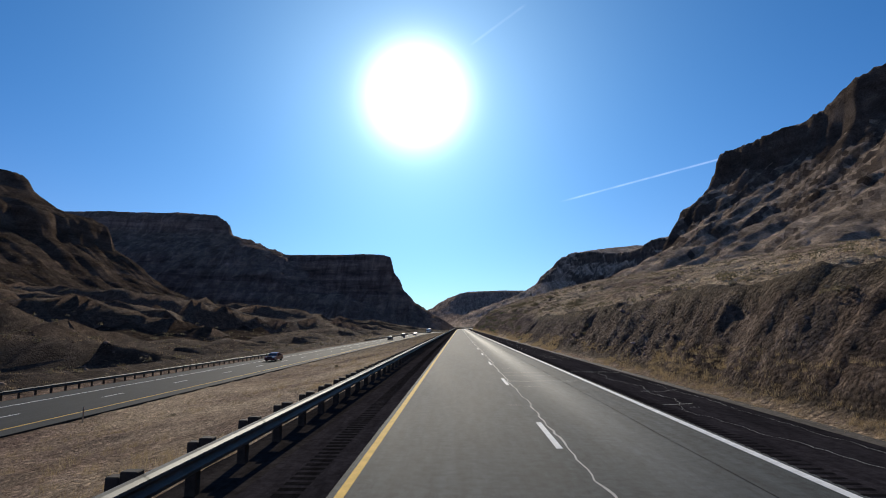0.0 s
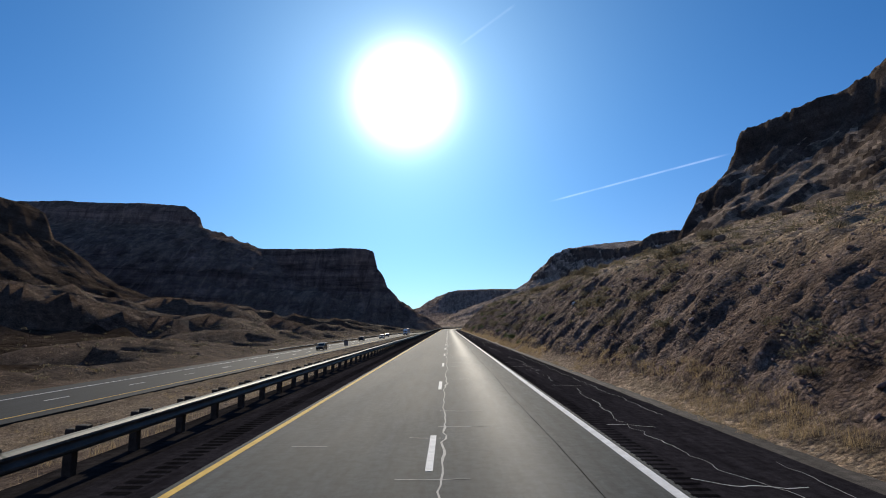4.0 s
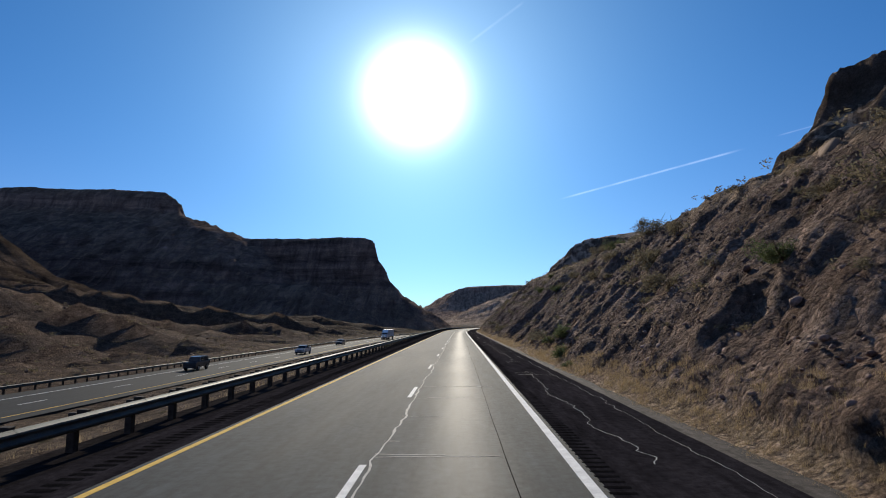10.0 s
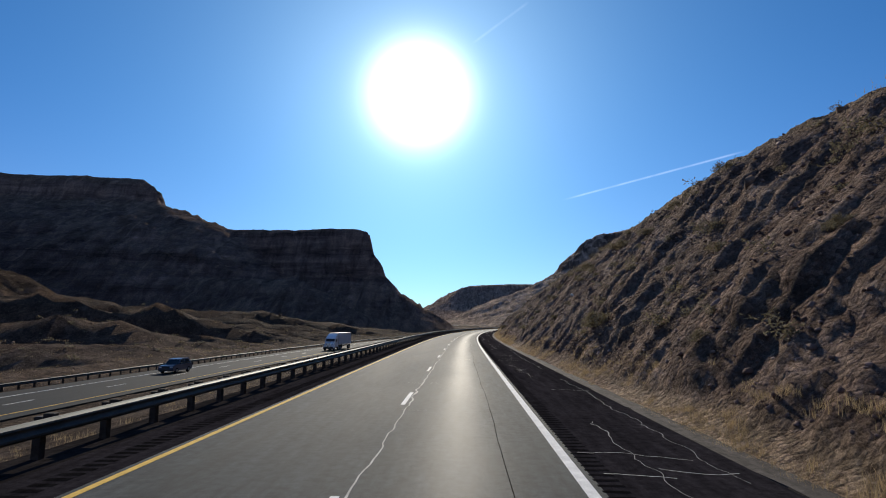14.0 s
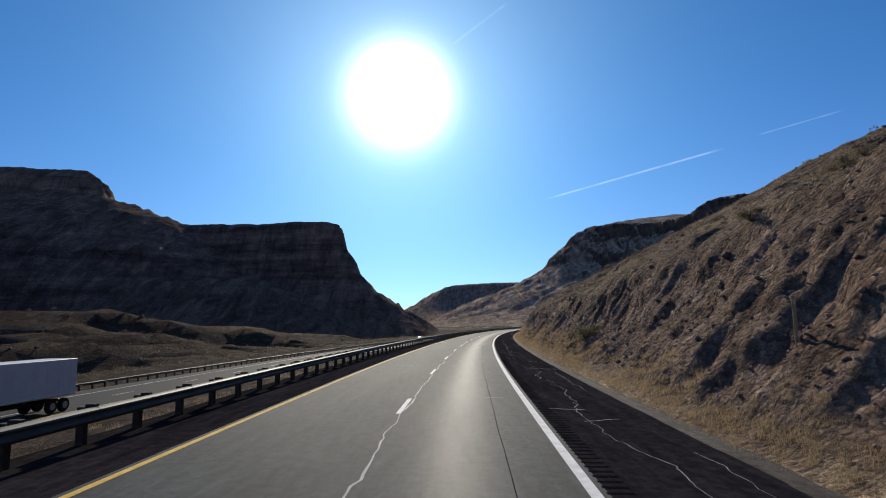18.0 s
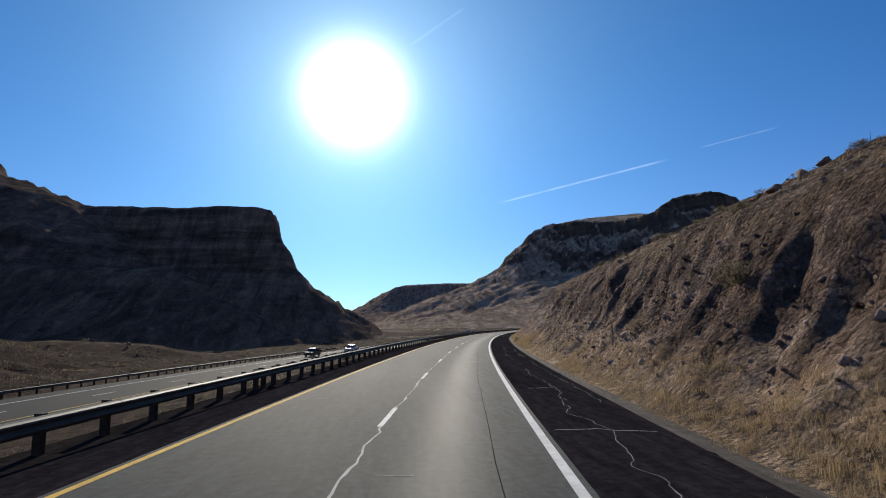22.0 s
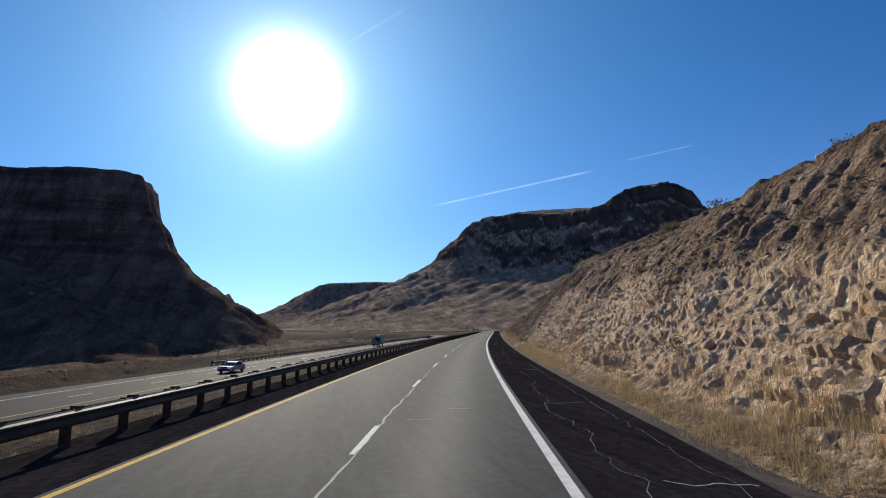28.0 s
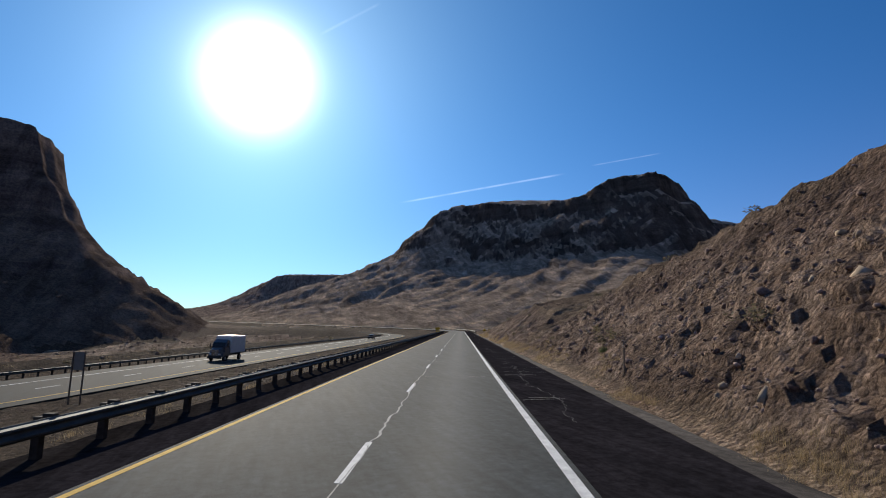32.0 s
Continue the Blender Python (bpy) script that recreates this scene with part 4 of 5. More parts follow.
def crack_strip(s, u, width, z):
    """Flat strip along a wandering line on the road: vertices and faces."""
    (xa, ya), (xb, yb) = road_xy(s, u - width / 2), road_xy(s, u + width / 2)
    n = len(s)
    v = np.concatenate([np.stack([xa, ya, z + bank_z(s, u - width / 2)], 1), np.stack([xb, yb, z + bank_z(s, u + width / 2)], 1)])
    k = np.arange(n - 1)
    return v, np.stack([k, n + k, n + k + 1, k + 1], 1)


def cross_strip(s, u, width, z):
    (xa, ya), (xb, yb) = road_xy(s - width / 2, u), road_xy(s + width / 2, u)
    n = len(u)
    v = np.concatenate([np.stack([xa, ya, z + bank_z(s, u)], 1), np.stack([xb, yb, z + bank_z(s, u)], 1)])
    k = np.arange(n - 1)
    return v, np.stack([k, k + 1, n + k + 1, n + k], 1)


def joined(name, pieces, mat, parent=None, label="", category="", kind=""):
    off, vs, fs = 0, [], []
    for v, f in pieces:
        vs.append(v); fs.append(f + off); off += len(v)
    ob = link_mesh(name, fast_mesh(name, np.concatenate(vs), np.concatenate(fs)), mat, parent, label)
    return tagged(ob, label, category, kind=kind)


def wander(s, amp, size, seed):
    return amp * 2 * fbm(s, s * 0 + seed, size, 4, seed, 0.55)


s_line = np.arange(-30, 960, 0.35)
seal = [crack_strip(s_line, np.interp(s_line, (300, 560), (0.22, 0.06)) + wander(s_line, 0.07, 3.0, 5) + wander(s_line, 0.06, 0.7, 6), 0.024 + 0.06 * lattice(np.floor(s_line / 0.7), s_line * 0, 4) * lattice(np.floor(s_line / 3), s_line * 0, 14), 0.005)]
tagged(joined("centre_joint_sealant", seal, M_SEAL), "sealed crack wandering beside the lane dashes, pale with painted sun glare", "crack", kind="structure")
pieces = []
for base, amp, width, spans in ((5.0, 0.28, 0.05, ((-20, 960),)), (6.15, 0.08, 0.04, ((-20, 330), (352, 470), (520, 600), (690, 780)))):
    for a, b_ in spans:
        at = a
        while at < b_:
            length = rng.uniform(12, 45)
            s = np.arange(at, min(at + length, b_), 0.17)
            if len(s) > 4:
                pieces.append(crack_strip(s, base + wander(s, amp, 8.0, int(at) % 97 + int(base)) + wander(s, amp * 0.75, 1.9, int(at) % 89) + wander(s, 0.07, 0.5, 3), width * np.interp(s, (520, 640), (0.36, 0.2)) * (0.45 + 0.7 * lattice(np.floor(s / 1.5), s * 0, 9)), 0.001))
            at += length + rng.uniform(2, 12)
for k in range(150):                                   # cracks across the shoulder
    s0, a = rng.uniform(-20, 940), rng.uniform(3.9, 5.2)
    u = np.arange(a, min(6.5, a + rng.uniform(0.3, 2.6)), 0.12)
    if len(u) > 3:
        pieces.append(cross_strip(s0 + wander(u, 0.16, 0.8, k) + rng.uniform(-0.35, 0.35) * (u - a), u, rng.uniform(0.02, 0.05), 0.0012))
joined("shoulder_cracks", pieces, M_SEAL, None, "sealed cracks wandering over the dark shoulder, pale with painted sun glare", "crack", "stuff")
pieces = []
for k in range(150):                                   # short cracks across the lanes
    s0 = rng.uniform(-10, 930)
    a = rng.choice([-0.5, 0.1, 0.6, 1.6, 2.4, -2.8], p=[0.3, 0.3, 0.1, 0.12, 0.13, 0.05])
    u = np.arange(a, a + rng.uniform(0.3, 1.5), 0.12)
    pieces.append(cross_strip(s0 + wander(u, 0.05, 0.8, k), u, rng.uniform(0.02, 0.04), 0.0045))
for k in range(75):                                    # longer ones right across the outer lane, in groups
    s0 = (31, 60, 171, 186, 262, 300, 342, 420, 427, 505, 512, 575, 640, 716, 765, 840)[k % 16] + rng.uniform(-7, 7)
    u = np.arange(0.15, rng.uniform(1.2, 3.5), 0.12)
    pieces.append(cross_strip(s0 + wander(u, 0.07, 0.9, k), u, rng.uniform(0.018, 0.04), 0.0046))
joined("lane_cracks", pieces, M_SEAL, None, "fine sealed cracks across the lane asphalt", "crack", "stuff")
s = np.arange(-30, 600, 1.0)
seam = [crack_strip(s, 2.55 + wander(s, 0.05, 9.0, 3), 0.014, 0.0045)]
tagged(joined("lane_seam", seam, M_GROOVE), "thin dark paving seam in the outer lane", "crack", kind="structure")
pieces = []
for u0, z in ((-4.45, 0.0005), (4.02, 0.0005)):         # milled rumble strip
    for s0 in np.arange(-25, 430 if u0 < 0 else 480, 0.30):
        ua = np.array([u0 - 0.2, u0 + 0.2])
        pieces.append(cross_strip(np.array([s0, s0]), ua, 0.16 if u0 < 0 else 0.11, z))
joined("rumble_strip_grooves", pieces, M_GROOVE, None, "row of short dark milled grooves in the shoulder", "rumble strip", "stuff")

# ---- plants and stones ----
def tuft(blades, height, spread, width, seed):
    r = np.random.RandomState(seed)
    v, f = [], []
    for k in range(blades):
        a, h, lean = r.uniform(0, 6.28), height * r.uniform(0.55, 1.1), r.uniform(0.1, 0.9)
        bx, by = r.normal(0, spread * 0.35, 2)
        dx, dy = math.cos(a), math.sin(a)
        v += [(bx - dy * width, by + dx * width, -0.05), (bx + dy * width, by - dx * width, -0.05), (bx + dx * h * lean, by + dy * h * lean, h)]
        f.append((3 * k, 3 * k + 1, 3 * k + 2))
    return np.array(v), np.array(f)


def bush(leaves, size, seed, flat=0.75):
    """A loose dome of small leaf faces, as triangles; radius about one."""
    r = np.random.RandomState(seed)
    v, f = [], []
    lobes = [(r.normal(0, 0.34), r.normal(0, 0.34), r.uniform(0.15, 0.6), r.uniform(0.26, 0.44)) for _ in range(9)]
    for k in range(leaves):
        lx, ly, lz, lr = lobes[r.randint(len(lobes))]
        d = r.normal(0, 1, 3); d /= np.linalg.norm(d)
        c = np.array([lx, ly, lz * flat]) + d * lr * r.uniform(0.25, 1.0)
        c[2] = max(c[2], 0.02)
        p, q = r.normal(0, 1, 3), r.normal(0, 1, 3)
        p, q = p / np.linalg.norm(p) * size, q / np.linalg.norm(q) * size
        v += [c - p, c + p * 0.6 + q * 0.5, c + q]
        f.append((3 * k, 3 * k + 1, 3 * k + 2))
    return np.array(v), np.array(f)


def stone(seed, sub=1):
    bm = bmesh.new()
    bmesh.ops.create_icosphere(bm, subdivisions=sub, radius=1.0)
    r = np.random.RandomState(seed)
    cuts = [(Vector(r.normal(0, 1, 3)).normalized(), r.uniform(0.30, 0.72)) for _ in range(11)]
    for v in bm.verts:
        for n, d in cuts:
            over = v.co.dot(n) - d
            if over > 0:
                v.co -= n * over
        v.co *= 1 + 0.12 * noise.noise(v.co * 2 + Vector((seed, 0, 0)))
        v.co.z *= 0.75
    v = np.array([tuple(a.co) for a in bm.verts]); f = np.array([[a.index for a in p.verts] for p in bm.faces])
    bm.free()
    return v, f


def scatter(name, shapes, s, u, size, mat, label, category, sink=0.0, stretch=1.0, xy=False, seed=1):
    """One object of many small pieces resting on the land."""
    r = np.random.RandomState(seed)
    x, y = (s, u) if xy else road_xy(s, u)
    q = land(x, y, *(to_road(x, y) if xy else (s, u)))
    z = q[0] + q[6] * 1.3
    a = r.uniform(0, 6.283, len(x))
    vs, fs, off = [], [], 0
    pick = r.randint(0, len(shapes), len(x))
    for k, (v, f) in enumerate(shapes):
        m = np.nonzero(pick == k)[0]
        if not len(m):
            continue
        ca, sa, sc = np.cos(a[m])[:, None], np.sin(a[m])[:, None], size[m][:, None]
        hz = sc * stretch * r.uniform(0.8, 1.2, (len(m), 1))
        px = (v[None, :, 0] * ca - v[None, :, 1] * sa) * sc + x[m][:, None]
        py = (v[None, :, 0] * sa + v[None, :, 1] * ca) * sc + y[m][:, None]
        pz = v[None, :, 2] * hz + z[m][:, None] - sink * sc
        vs.append(np.stack([px, py, pz], -1).reshape(-1, 3))
        fs.append((f[None] + (np.arange(len(m)) * len(v))[:, None, None]).reshape(-1, f.shape[1]) + off)
        off += len(m) * len(v)
    ob = link_mesh(name, fast_mesh(name, np.concatenate(vs), np.concatenate(fs)), mat)
    return tagged(ob, label, category, kind="stuff")


TUFTS = [tuft(30, 0.36, 0.55, 0.0075, k) for k in range(4)]
TUFTS_LOW = [tuft(14, 0.26, 0.8, 0.014, 10 + k) for k in range(3)]
SCRUB_LOW = [bush(26, 0.30, 20 + k) for k in range(4)]
SCRUB_MID = [bush(90, 0.16, 30 + k) for k in range(4)]
STONES = [stone(k, 1) for k in range(5)]


def line_up(n, s0, s1, u0, u1, power=1.0, seed=0):
    r = np.random.RandomState(seed)
    return r.uniform(s0, s1, n), u0 + (u1 - u0) * r.uniform(0, 1, n) ** power


s, u = line_up(24000, -25, 950, 7.05, 8.6, 1.0, 1)
u = 7.05 + (u - 7.05) * np.interp(s, (440, 480, 700, 740), (1, 1.3, 1.3, 1))
tall = 0.30 + 0.48 * (fbm(s, u, 14, 3, 7) + 0.5) * np.interp(u, (7.0, 7.6, 9.6), (0.5, 1.0, 0.8)) * np.interp(s, (440, 500, 720, 760), (1, 1.5, 1.5, 1))
keep = fbm(s, u * 4, 6, 3, 17) > np.interp(s, (60, 150, 430, 500, 720, 760), (0.0, -0.18, -0.18, -0.34, -0.34, 0.0))
scatter("verge_grass", TUFTS, s[keep], u[keep], tall[keep], M_DRYGRASS, "tall dry yellow grass along the foot of the cutting", "grass", seed=2)
s, u = line_up(9000, -25, 950, -25.5, -6.4, 0.8, 2)
keep = (fbm(s, u, 5, 3, 18) > -0.1) & (np.random.RandomState(31).rand(len(s)) < np.interp(s, (150, 330), (1.0, 0.35)))
scatter("median_grass", TUFTS, s[keep], u[keep], np.random.RandomState(3).uniform(0.45, 1.0, keep.sum()), M_DRYGRASS, "short dry grass tufts of the median", "grass", seed=3)
s, u = line_up(22000, -30, 960, 9.5, 75, 1.5, 4)
q = land(*road_xy(s, u), s, u)
keep = (q[2] < 0.4) & (np.random.RandomState(4).rand(len(s)) < q[4])
scatter("hillside_grass", TUFTS_LOW, s[keep], u[keep], np.random.RandomState(5).uniform(0.4, 0.85, keep.sum()), M_DRYGRASS, "dry grass tufts over the stony hillside", "grass", seed=5)
s, u = line_up(5000, -30, 960, -75, -40.5, 0.7, 6)
scatter("bank_grass", TUFTS_LOW, s, u, np.random.RandomState(7).uniform(0.6, 1.3, len(s)), M_DRYGRASS, "sparse dry grass beyond the opposite road", "grass", seed=6)
# scrub
s, u = line_up(1700, -30, 960, 9.0, 90, 1.4, 8)
scatter("hillside_scrub", SCRUB_MID, s, u, np.random.RandomState(9).uniform(0.3, 0.9, len(s)), M_SCRUB, "grey-brown desert scrub on the hillside", "scrub", 0.05, 0.8, seed=8)
s, u = line_up(7000, -40, 1000, -330, -42, 0.6, 10)
scatter("slope_scrub", SCRUB_LOW, s, u, np.random.RandomState(11).uniform(0.35, 1.1, len(s)), M_SCRUB, "dark low scrub dotting the slope beyond the road", "scrub", 0.05, 0.8, seed=9)
r = np.random.RandomState(12)
x, y = r.uniform(35, 390, 7000), r.uniform(-20, 880, 7000)
keep = to_road(x, y)[1] > 48
x, y = x[keep], y[keep]
scatter("ridge_scrub", SCRUB_LOW, x, y, r.uniform(0.4, 1.2, len(x)), M_SCRUB, "dark scrub dotting the steep hillside", "scrub", 0.05, 0.8, True, 10)
x, y = r.uniform(-560, -250, 5000), r.uniform(100, 900, 5000)
scatter("talus_scrub", SCRUB_LOW, x, y, r.uniform(0.5, 1.6, 5000), M_SCRUB, "dark scrub on the talus under the cliff", "scrub", 0.05, 0.8, True, 11)
s, u = line_up(3600, -30, 340, 12, 130, 1.2, 31)
scatter("grassland_scrub", SCRUB_LOW, s, u, np.random.RandomState(32).uniform(0.25, 0.75, len(s)), M_SCRUB, "small dark desert bushes among dry grass", "scrub", 0.05, 0.8, seed=31)
s, u = line_up(520, 100, 440, 9.5, 34, 1.2, 61)
scatter("cut_scrub", [bush(220, 0.12, 70 + k) for k in range(4)], s, u, 0.35 + 0.9 * np.random.RandomState(62).rand(len(s)) ** 2, M_SCRUB, "dry grey-brown bushes clinging to the rubble cutting", "scrub", 0.05, 0.8, seed=61)
# stones
s, u = line_up(9000, -30, 960, 8.4, 26, 1.4, 13)
q = land(*road_xy(s, u), s, u)
s, u = s[q[3] < 0.25], u[q[3] < 0.25]
scatter("cut_stones", STONES, s, u, np.random.RandomState(14).gamma(1.4, 0.034, len(s)) + 0.02, M_BOULDER, "broken brown stones lying on the cut slope", "stone", 0.1, seed=12)
s, u = line_up(52000, 30, 860, 8.1, 24, 1.25, 43)
q = land(*road_xy(s, u), s, u)
keep = (np.random.RandomState(44).rand(len(s)) < 0.25 + 0.75 * q[2]) & (q[3] < 0.6)
scatter("cut_rubble", STONES, s[keep], u[keep], np.random.RandomState(46).gamma(1.3, 0.034, keep.sum()) + 0.035, M_RUBBLE, "loose reddish brown rubble covering the cut slope", "rubble", -0.15, seed=47)
s, u = line_up(3500, 560, 800, 8.2, 20, 1.2, 15)
scatter("pale_stones", STONES, s, u, np.random.RandomState(16).gamma(1.6, 0.06, len(s)) + 0.03, M_PALEROCK, "pale limestone rubble on the cut face", "stone", 0.15, seed=13)
s, u = line_up(5000, -30, 780, 15, 140, 1.2, 17)
scatter("hill_stones", STONES, s, u, np.random.RandomState(18).gamma(2.0, 0.13, len(s)) + 0.05, M_BOULDER, "brown stones strewn over the hillside", "stone", 0.15, seed=14)
r = np.random.RandomState(33)
x, y = r.uniform(-240, 60, 4200), r.uniform(900, 1300, 4200)
keep = to_road(x, y)[1] < -50
x, y = x[keep], y[keep]
scatter("apron_boulders", STONES, x, y, r.gamma(1.8, 0.32, len(x)) + 0.2, M_BOULDER, "brown boulders strewn over the talus below the mesa", "stone", 0.1, 1.0, True, 33)
s, u = line_up(3000, -30, 900, -140, -41, 0.7, 19)
scatter("bank_stones", STONES, s, u, np.random.RandomState(20).gamma(2.0, 0.12, len(s)) + 0.05, M_BOULDER, "brown stones on the bank beyond the opposite road", "stone", 0.15, seed=15)


def spot(s, u, turn=0.0, lift=0.0):
    x, y = road_xy(s, u)
    q = land(np.array([x]), np.array([y]), np.array([float(s)]), np.array([float(u)]))
    z = float(q[0][0] + min(0.0, q[6][0]))
    return pose(float(x), float(y), z + lift, 0, 0, math.degrees(float(np.interp(s, S_, H_))) + turn)


def shrub_kind(name, leaf_mat, leaves, size, seed, label):
    """A shrub of thin stems under a loose crown of small leaves; built about one metre high."""
    ob = new("shrub")
    tagged(ob, label, "shrub", "roadside shrubs")
    v, f = bush(leaves, size, seed)
    link_mesh("crown", fast_mesh("crown", v, f), leaf_mat, ob)
    r = random.Random(seed)
    for k in range(5):
        a, h = r.uniform(0, 6.28), r.uniform(0.5, 0.95)
        tip = Vector((math.cos(a) * h * 0.6, math.sin(a) * h * 0.6, h))
        bm = bmesh.new()
        bmesh.ops.create_cone(bm, segments=5, radius1=0.022, radius2=0.006, depth=tip.length, matrix=Matrix.Translation((0, 0, tip.length / 2)))
        bmesh.ops.transform(bm, matrix=tip.to_track_quat("Z", "Y").to_matrix().to_4x4(), verts=bm.verts)
        part("stem", bm, M_TWIG, ob)
    return ob


kinds = [shrub_kind("a", M_SCRUB, 2000, 0.062, 41, "grey-brown rounded desert shrub on the cut slope"),
         shrub_kind("b", M_SCRUB, 1300, 0.046, 42, "sparse twiggy grey shrub on stony ground"),
         shrub_kind("c", M_GREEN, 2400, 0.06, 43, "green roadside shrub at the foot of the cutting")]
r = random.Random(5)
green = [(169, 8.5, 1.1), (160, 8.2, 0.8), (159, 10.6, 1.0), (176, 8.4, 0.7), (96, 8.3, 0.6), (88, 8.6, 0.5), (238, 9.2, 1.2), (252, 8.8, 0.8), (285, 9.2, 1.5), (289, 8.7, 1.1), (280, 8.0, 1.1),
         (276, 7.6, 0.6), (262, 11.5, 1.0), (311, 13.5, 1.4), (334, 15, 1.4), (638, -22.5, 1.5), (645, -21, 1.1), (622, 7.5, 0.5), (625, 7.7, 0.45), (632, 7.8, 0.5), (322, -8.2, 0.7), (196, 9.0, 0.9), (812, 9.0, 0.6), (772, 19.2, 1.3), (778, 20.4, 1.6), (783, 19.6, 1.1), (789, 20.6, 1.4), (796, 19.0, 1.0),
         (300, 17.5, 1.5), (346, 18.5, 1.4), (215, 12.0, 1.3), (222, 15.0, 1.5), (655, 8.7, 0.6), (668, 8.4, 0.5)]
spots = [(2, *g) for g in green]
for k in range(140):
    s = r.choice([r.uniform(100, 430), r.uniform(100, 430), r.uniform(-10, 880)])
    spots.append((r.choice([0, 0, 1]), s, 8.8 + 13 * r.random() ** 1.2, 0.55 + 1.5 * r.random() ** 1.6))
for k in range(45):
    spots.append((r.choice([0, 1]), r.uniform(455, 620), r.uniform(12, 34), r.uniform(0.5, 1.3)))
for k in range(30):
    spots.append((1, r.uniform(-10, 330), r.uniform(20, 60), r.uniform(0.6, 1.4)))
for k in range(26):
    spots.append((r.choice([0, 1]), r.uniform(-5, 700), r.uniform(-25, -8), r.uniform(0.3, 0.7)))
for k, s, u, size in spots:
    m = spot(s, u, r.uniform(0, 360), -0.05) @ Matrix.Diagonal((size, size, size * r.uniform(0.7, 1.0), 1))
    ob = copy_thing(kinds[k], m)
    ob.matrix_basis = m
for k in kinds:
    for c in list(k.children):
        bpy.data.objects.remove(c)
    bpy.data.objects.remove(k)

# larger boulders
boulder_me = []
for k in range(4):
    v, f = stone(60 + k, 2)
    me = fast_mesh("boulder", v, f); me.materials.append(M_BOULDER); boulder_me.append(me)
for k in range(125):
    s, u, size = r.uniform(-10, 330), r.uniform(15, 90), 0.35 + 0.5 * r.random() ** 2
    if k > 60:
        s, u, size = r.uniform(-10, 120), r.uniform(14, 60), r.uniform(0.3, 0.7)
    if k > 84:
        s, u, size = r.uniform(450, 610), r.uniform(14, 40), 0.25 + 0.5 * r.random() ** 2
    ob = new("boulder", boulder_me[k % 4])
    ob.matrix_world = spot(s, u, r.uniform(0, 360), size * 0.25) @ Matrix.Diagonal((size * r.uniform(0.9, 1.5), size, size, 1))
    tagged(ob, "dark brown angular boulder on the dry grass hillside", "boulder", "hillside boulders")

# ---- traffic on the opposite carriageway; fronts look along -y ----
M_TYRE = plain("black_tyre_rubber", (0.018, 0.018, 0.018), 0.9, 0.2, 0, 12.0, 0.2)
M_RIM = plain("grey_wheel_metal", (0.35, 0.35, 0.36), 0.4, 0.5, 0.8, 12.0, 0.15)
M_TRIM = plain("black_vehicle_trim", (0.02, 0.02, 0.022), 0.6, 0.4, 0, 8.0, 0.2)
M_CHROME = plain("bright_metal_trim", (0.55, 0.55, 0.56), 0.25, 0.5, 1.0, 8.0, 0.1)
M_UNDER = plain("dark_chassis_steel", (0.03, 0.03, 0.032), 0.7, 0.3, 0.3, 8.0, 0.25)


def paint(name, col, rough=0.3):
    m = plain(name, col, rough, 0.5, 0.0, 1.2, 0.06)
    m.node_tree.nodes["Principled BSDF"].inputs["Coat Weight"].default_value = 0.5
    return m


def glass(name, col, rough=0.05):
    m, N, L, b = material(name, rough, 0.5)
    b.inputs["Base Color"].default_value = rgb(*col)
    b.inputs["Transmission Weight"].default_value = 0.35
    return m


M_GLASS = glass("tinted_vehicle_glass", (0.03, 0.035, 0.04))
M_LENS = glass("clear_lamp_lens", (0.75, 0.77, 0.8), 0.1)
M_AMBER = plain("amber_lamp_lens", (0.7, 0.25, 0.03), 0.3, 0.5)


def prism(pts, w, top_w=None, bevel=0.03, x=0.0):
    """A side outline of (y, z) points given width, drawn in towards its top."""
    bm = bmesh.new()
    z0, z1 = min(p[1] for p in pts), max(p[1] for p in pts)
    top_w = w if top_w is None else top_w
    sides = []
    for sg in (-1, 1):
        sides.append([bm.verts.new((x + sg * (w + (top_w - w) * (z - z0) / max(z1 - z0, 1e-6)), y, z)) for y, z in pts])
    bm.faces.new(sides[0])
    bm.faces.new(list(reversed(sides[1])))
    n = len(pts)
    for k in range(n):
        bm.faces.new((sides[0][k], sides[1][k], sides[1][(k + 1) % n], sides[0][(k + 1) % n]))
    bmesh.ops.recalc_face_normals(bm, faces=bm.faces)
    if bevel:
        bmesh.ops.bevel(bm, geom=bm.edges[:], offset=bevel, segments=2, affect="EDGES", clamp_overlap=True)
    return bm


def wheel(parent, x, y, radius, width):
    bm = bmesh.new()
    turn = Matrix.Translation((x, y, radius)) @ Matrix.Rotation(radians(90), 4, "Y")
    bmesh.ops.create_cone(bm, cap_ends=True, segments=20, radius1=radius, radius2=radius, depth=width, matrix=turn)
    bmesh.ops.bevel(bm, geom=[e for e in bm.edges if len(e.link_faces) == 2 and any(len(f.verts) > 4 for f in e.link_faces)], offset=radius * 0.12, segments=2, affect="EDGES")
    tyre = part("wheel", bm, M_TYRE, parent)
    bm = bmesh.new()
    side = 1 if x > 0 else -1
    turn = Matrix.Translation((x + side * (width / 2 - 0.02), y, radius)) @ Matrix.Rotation(radians(90 * side), 4, "Y")
    bmesh.ops.create_cone(bm, cap_ends=True, segments=16, radius1=radius * 0.62, radius2=radius * 0.5, depth=0.06, matrix=turn)
    part("rim", bm, M_RIM, tyre)


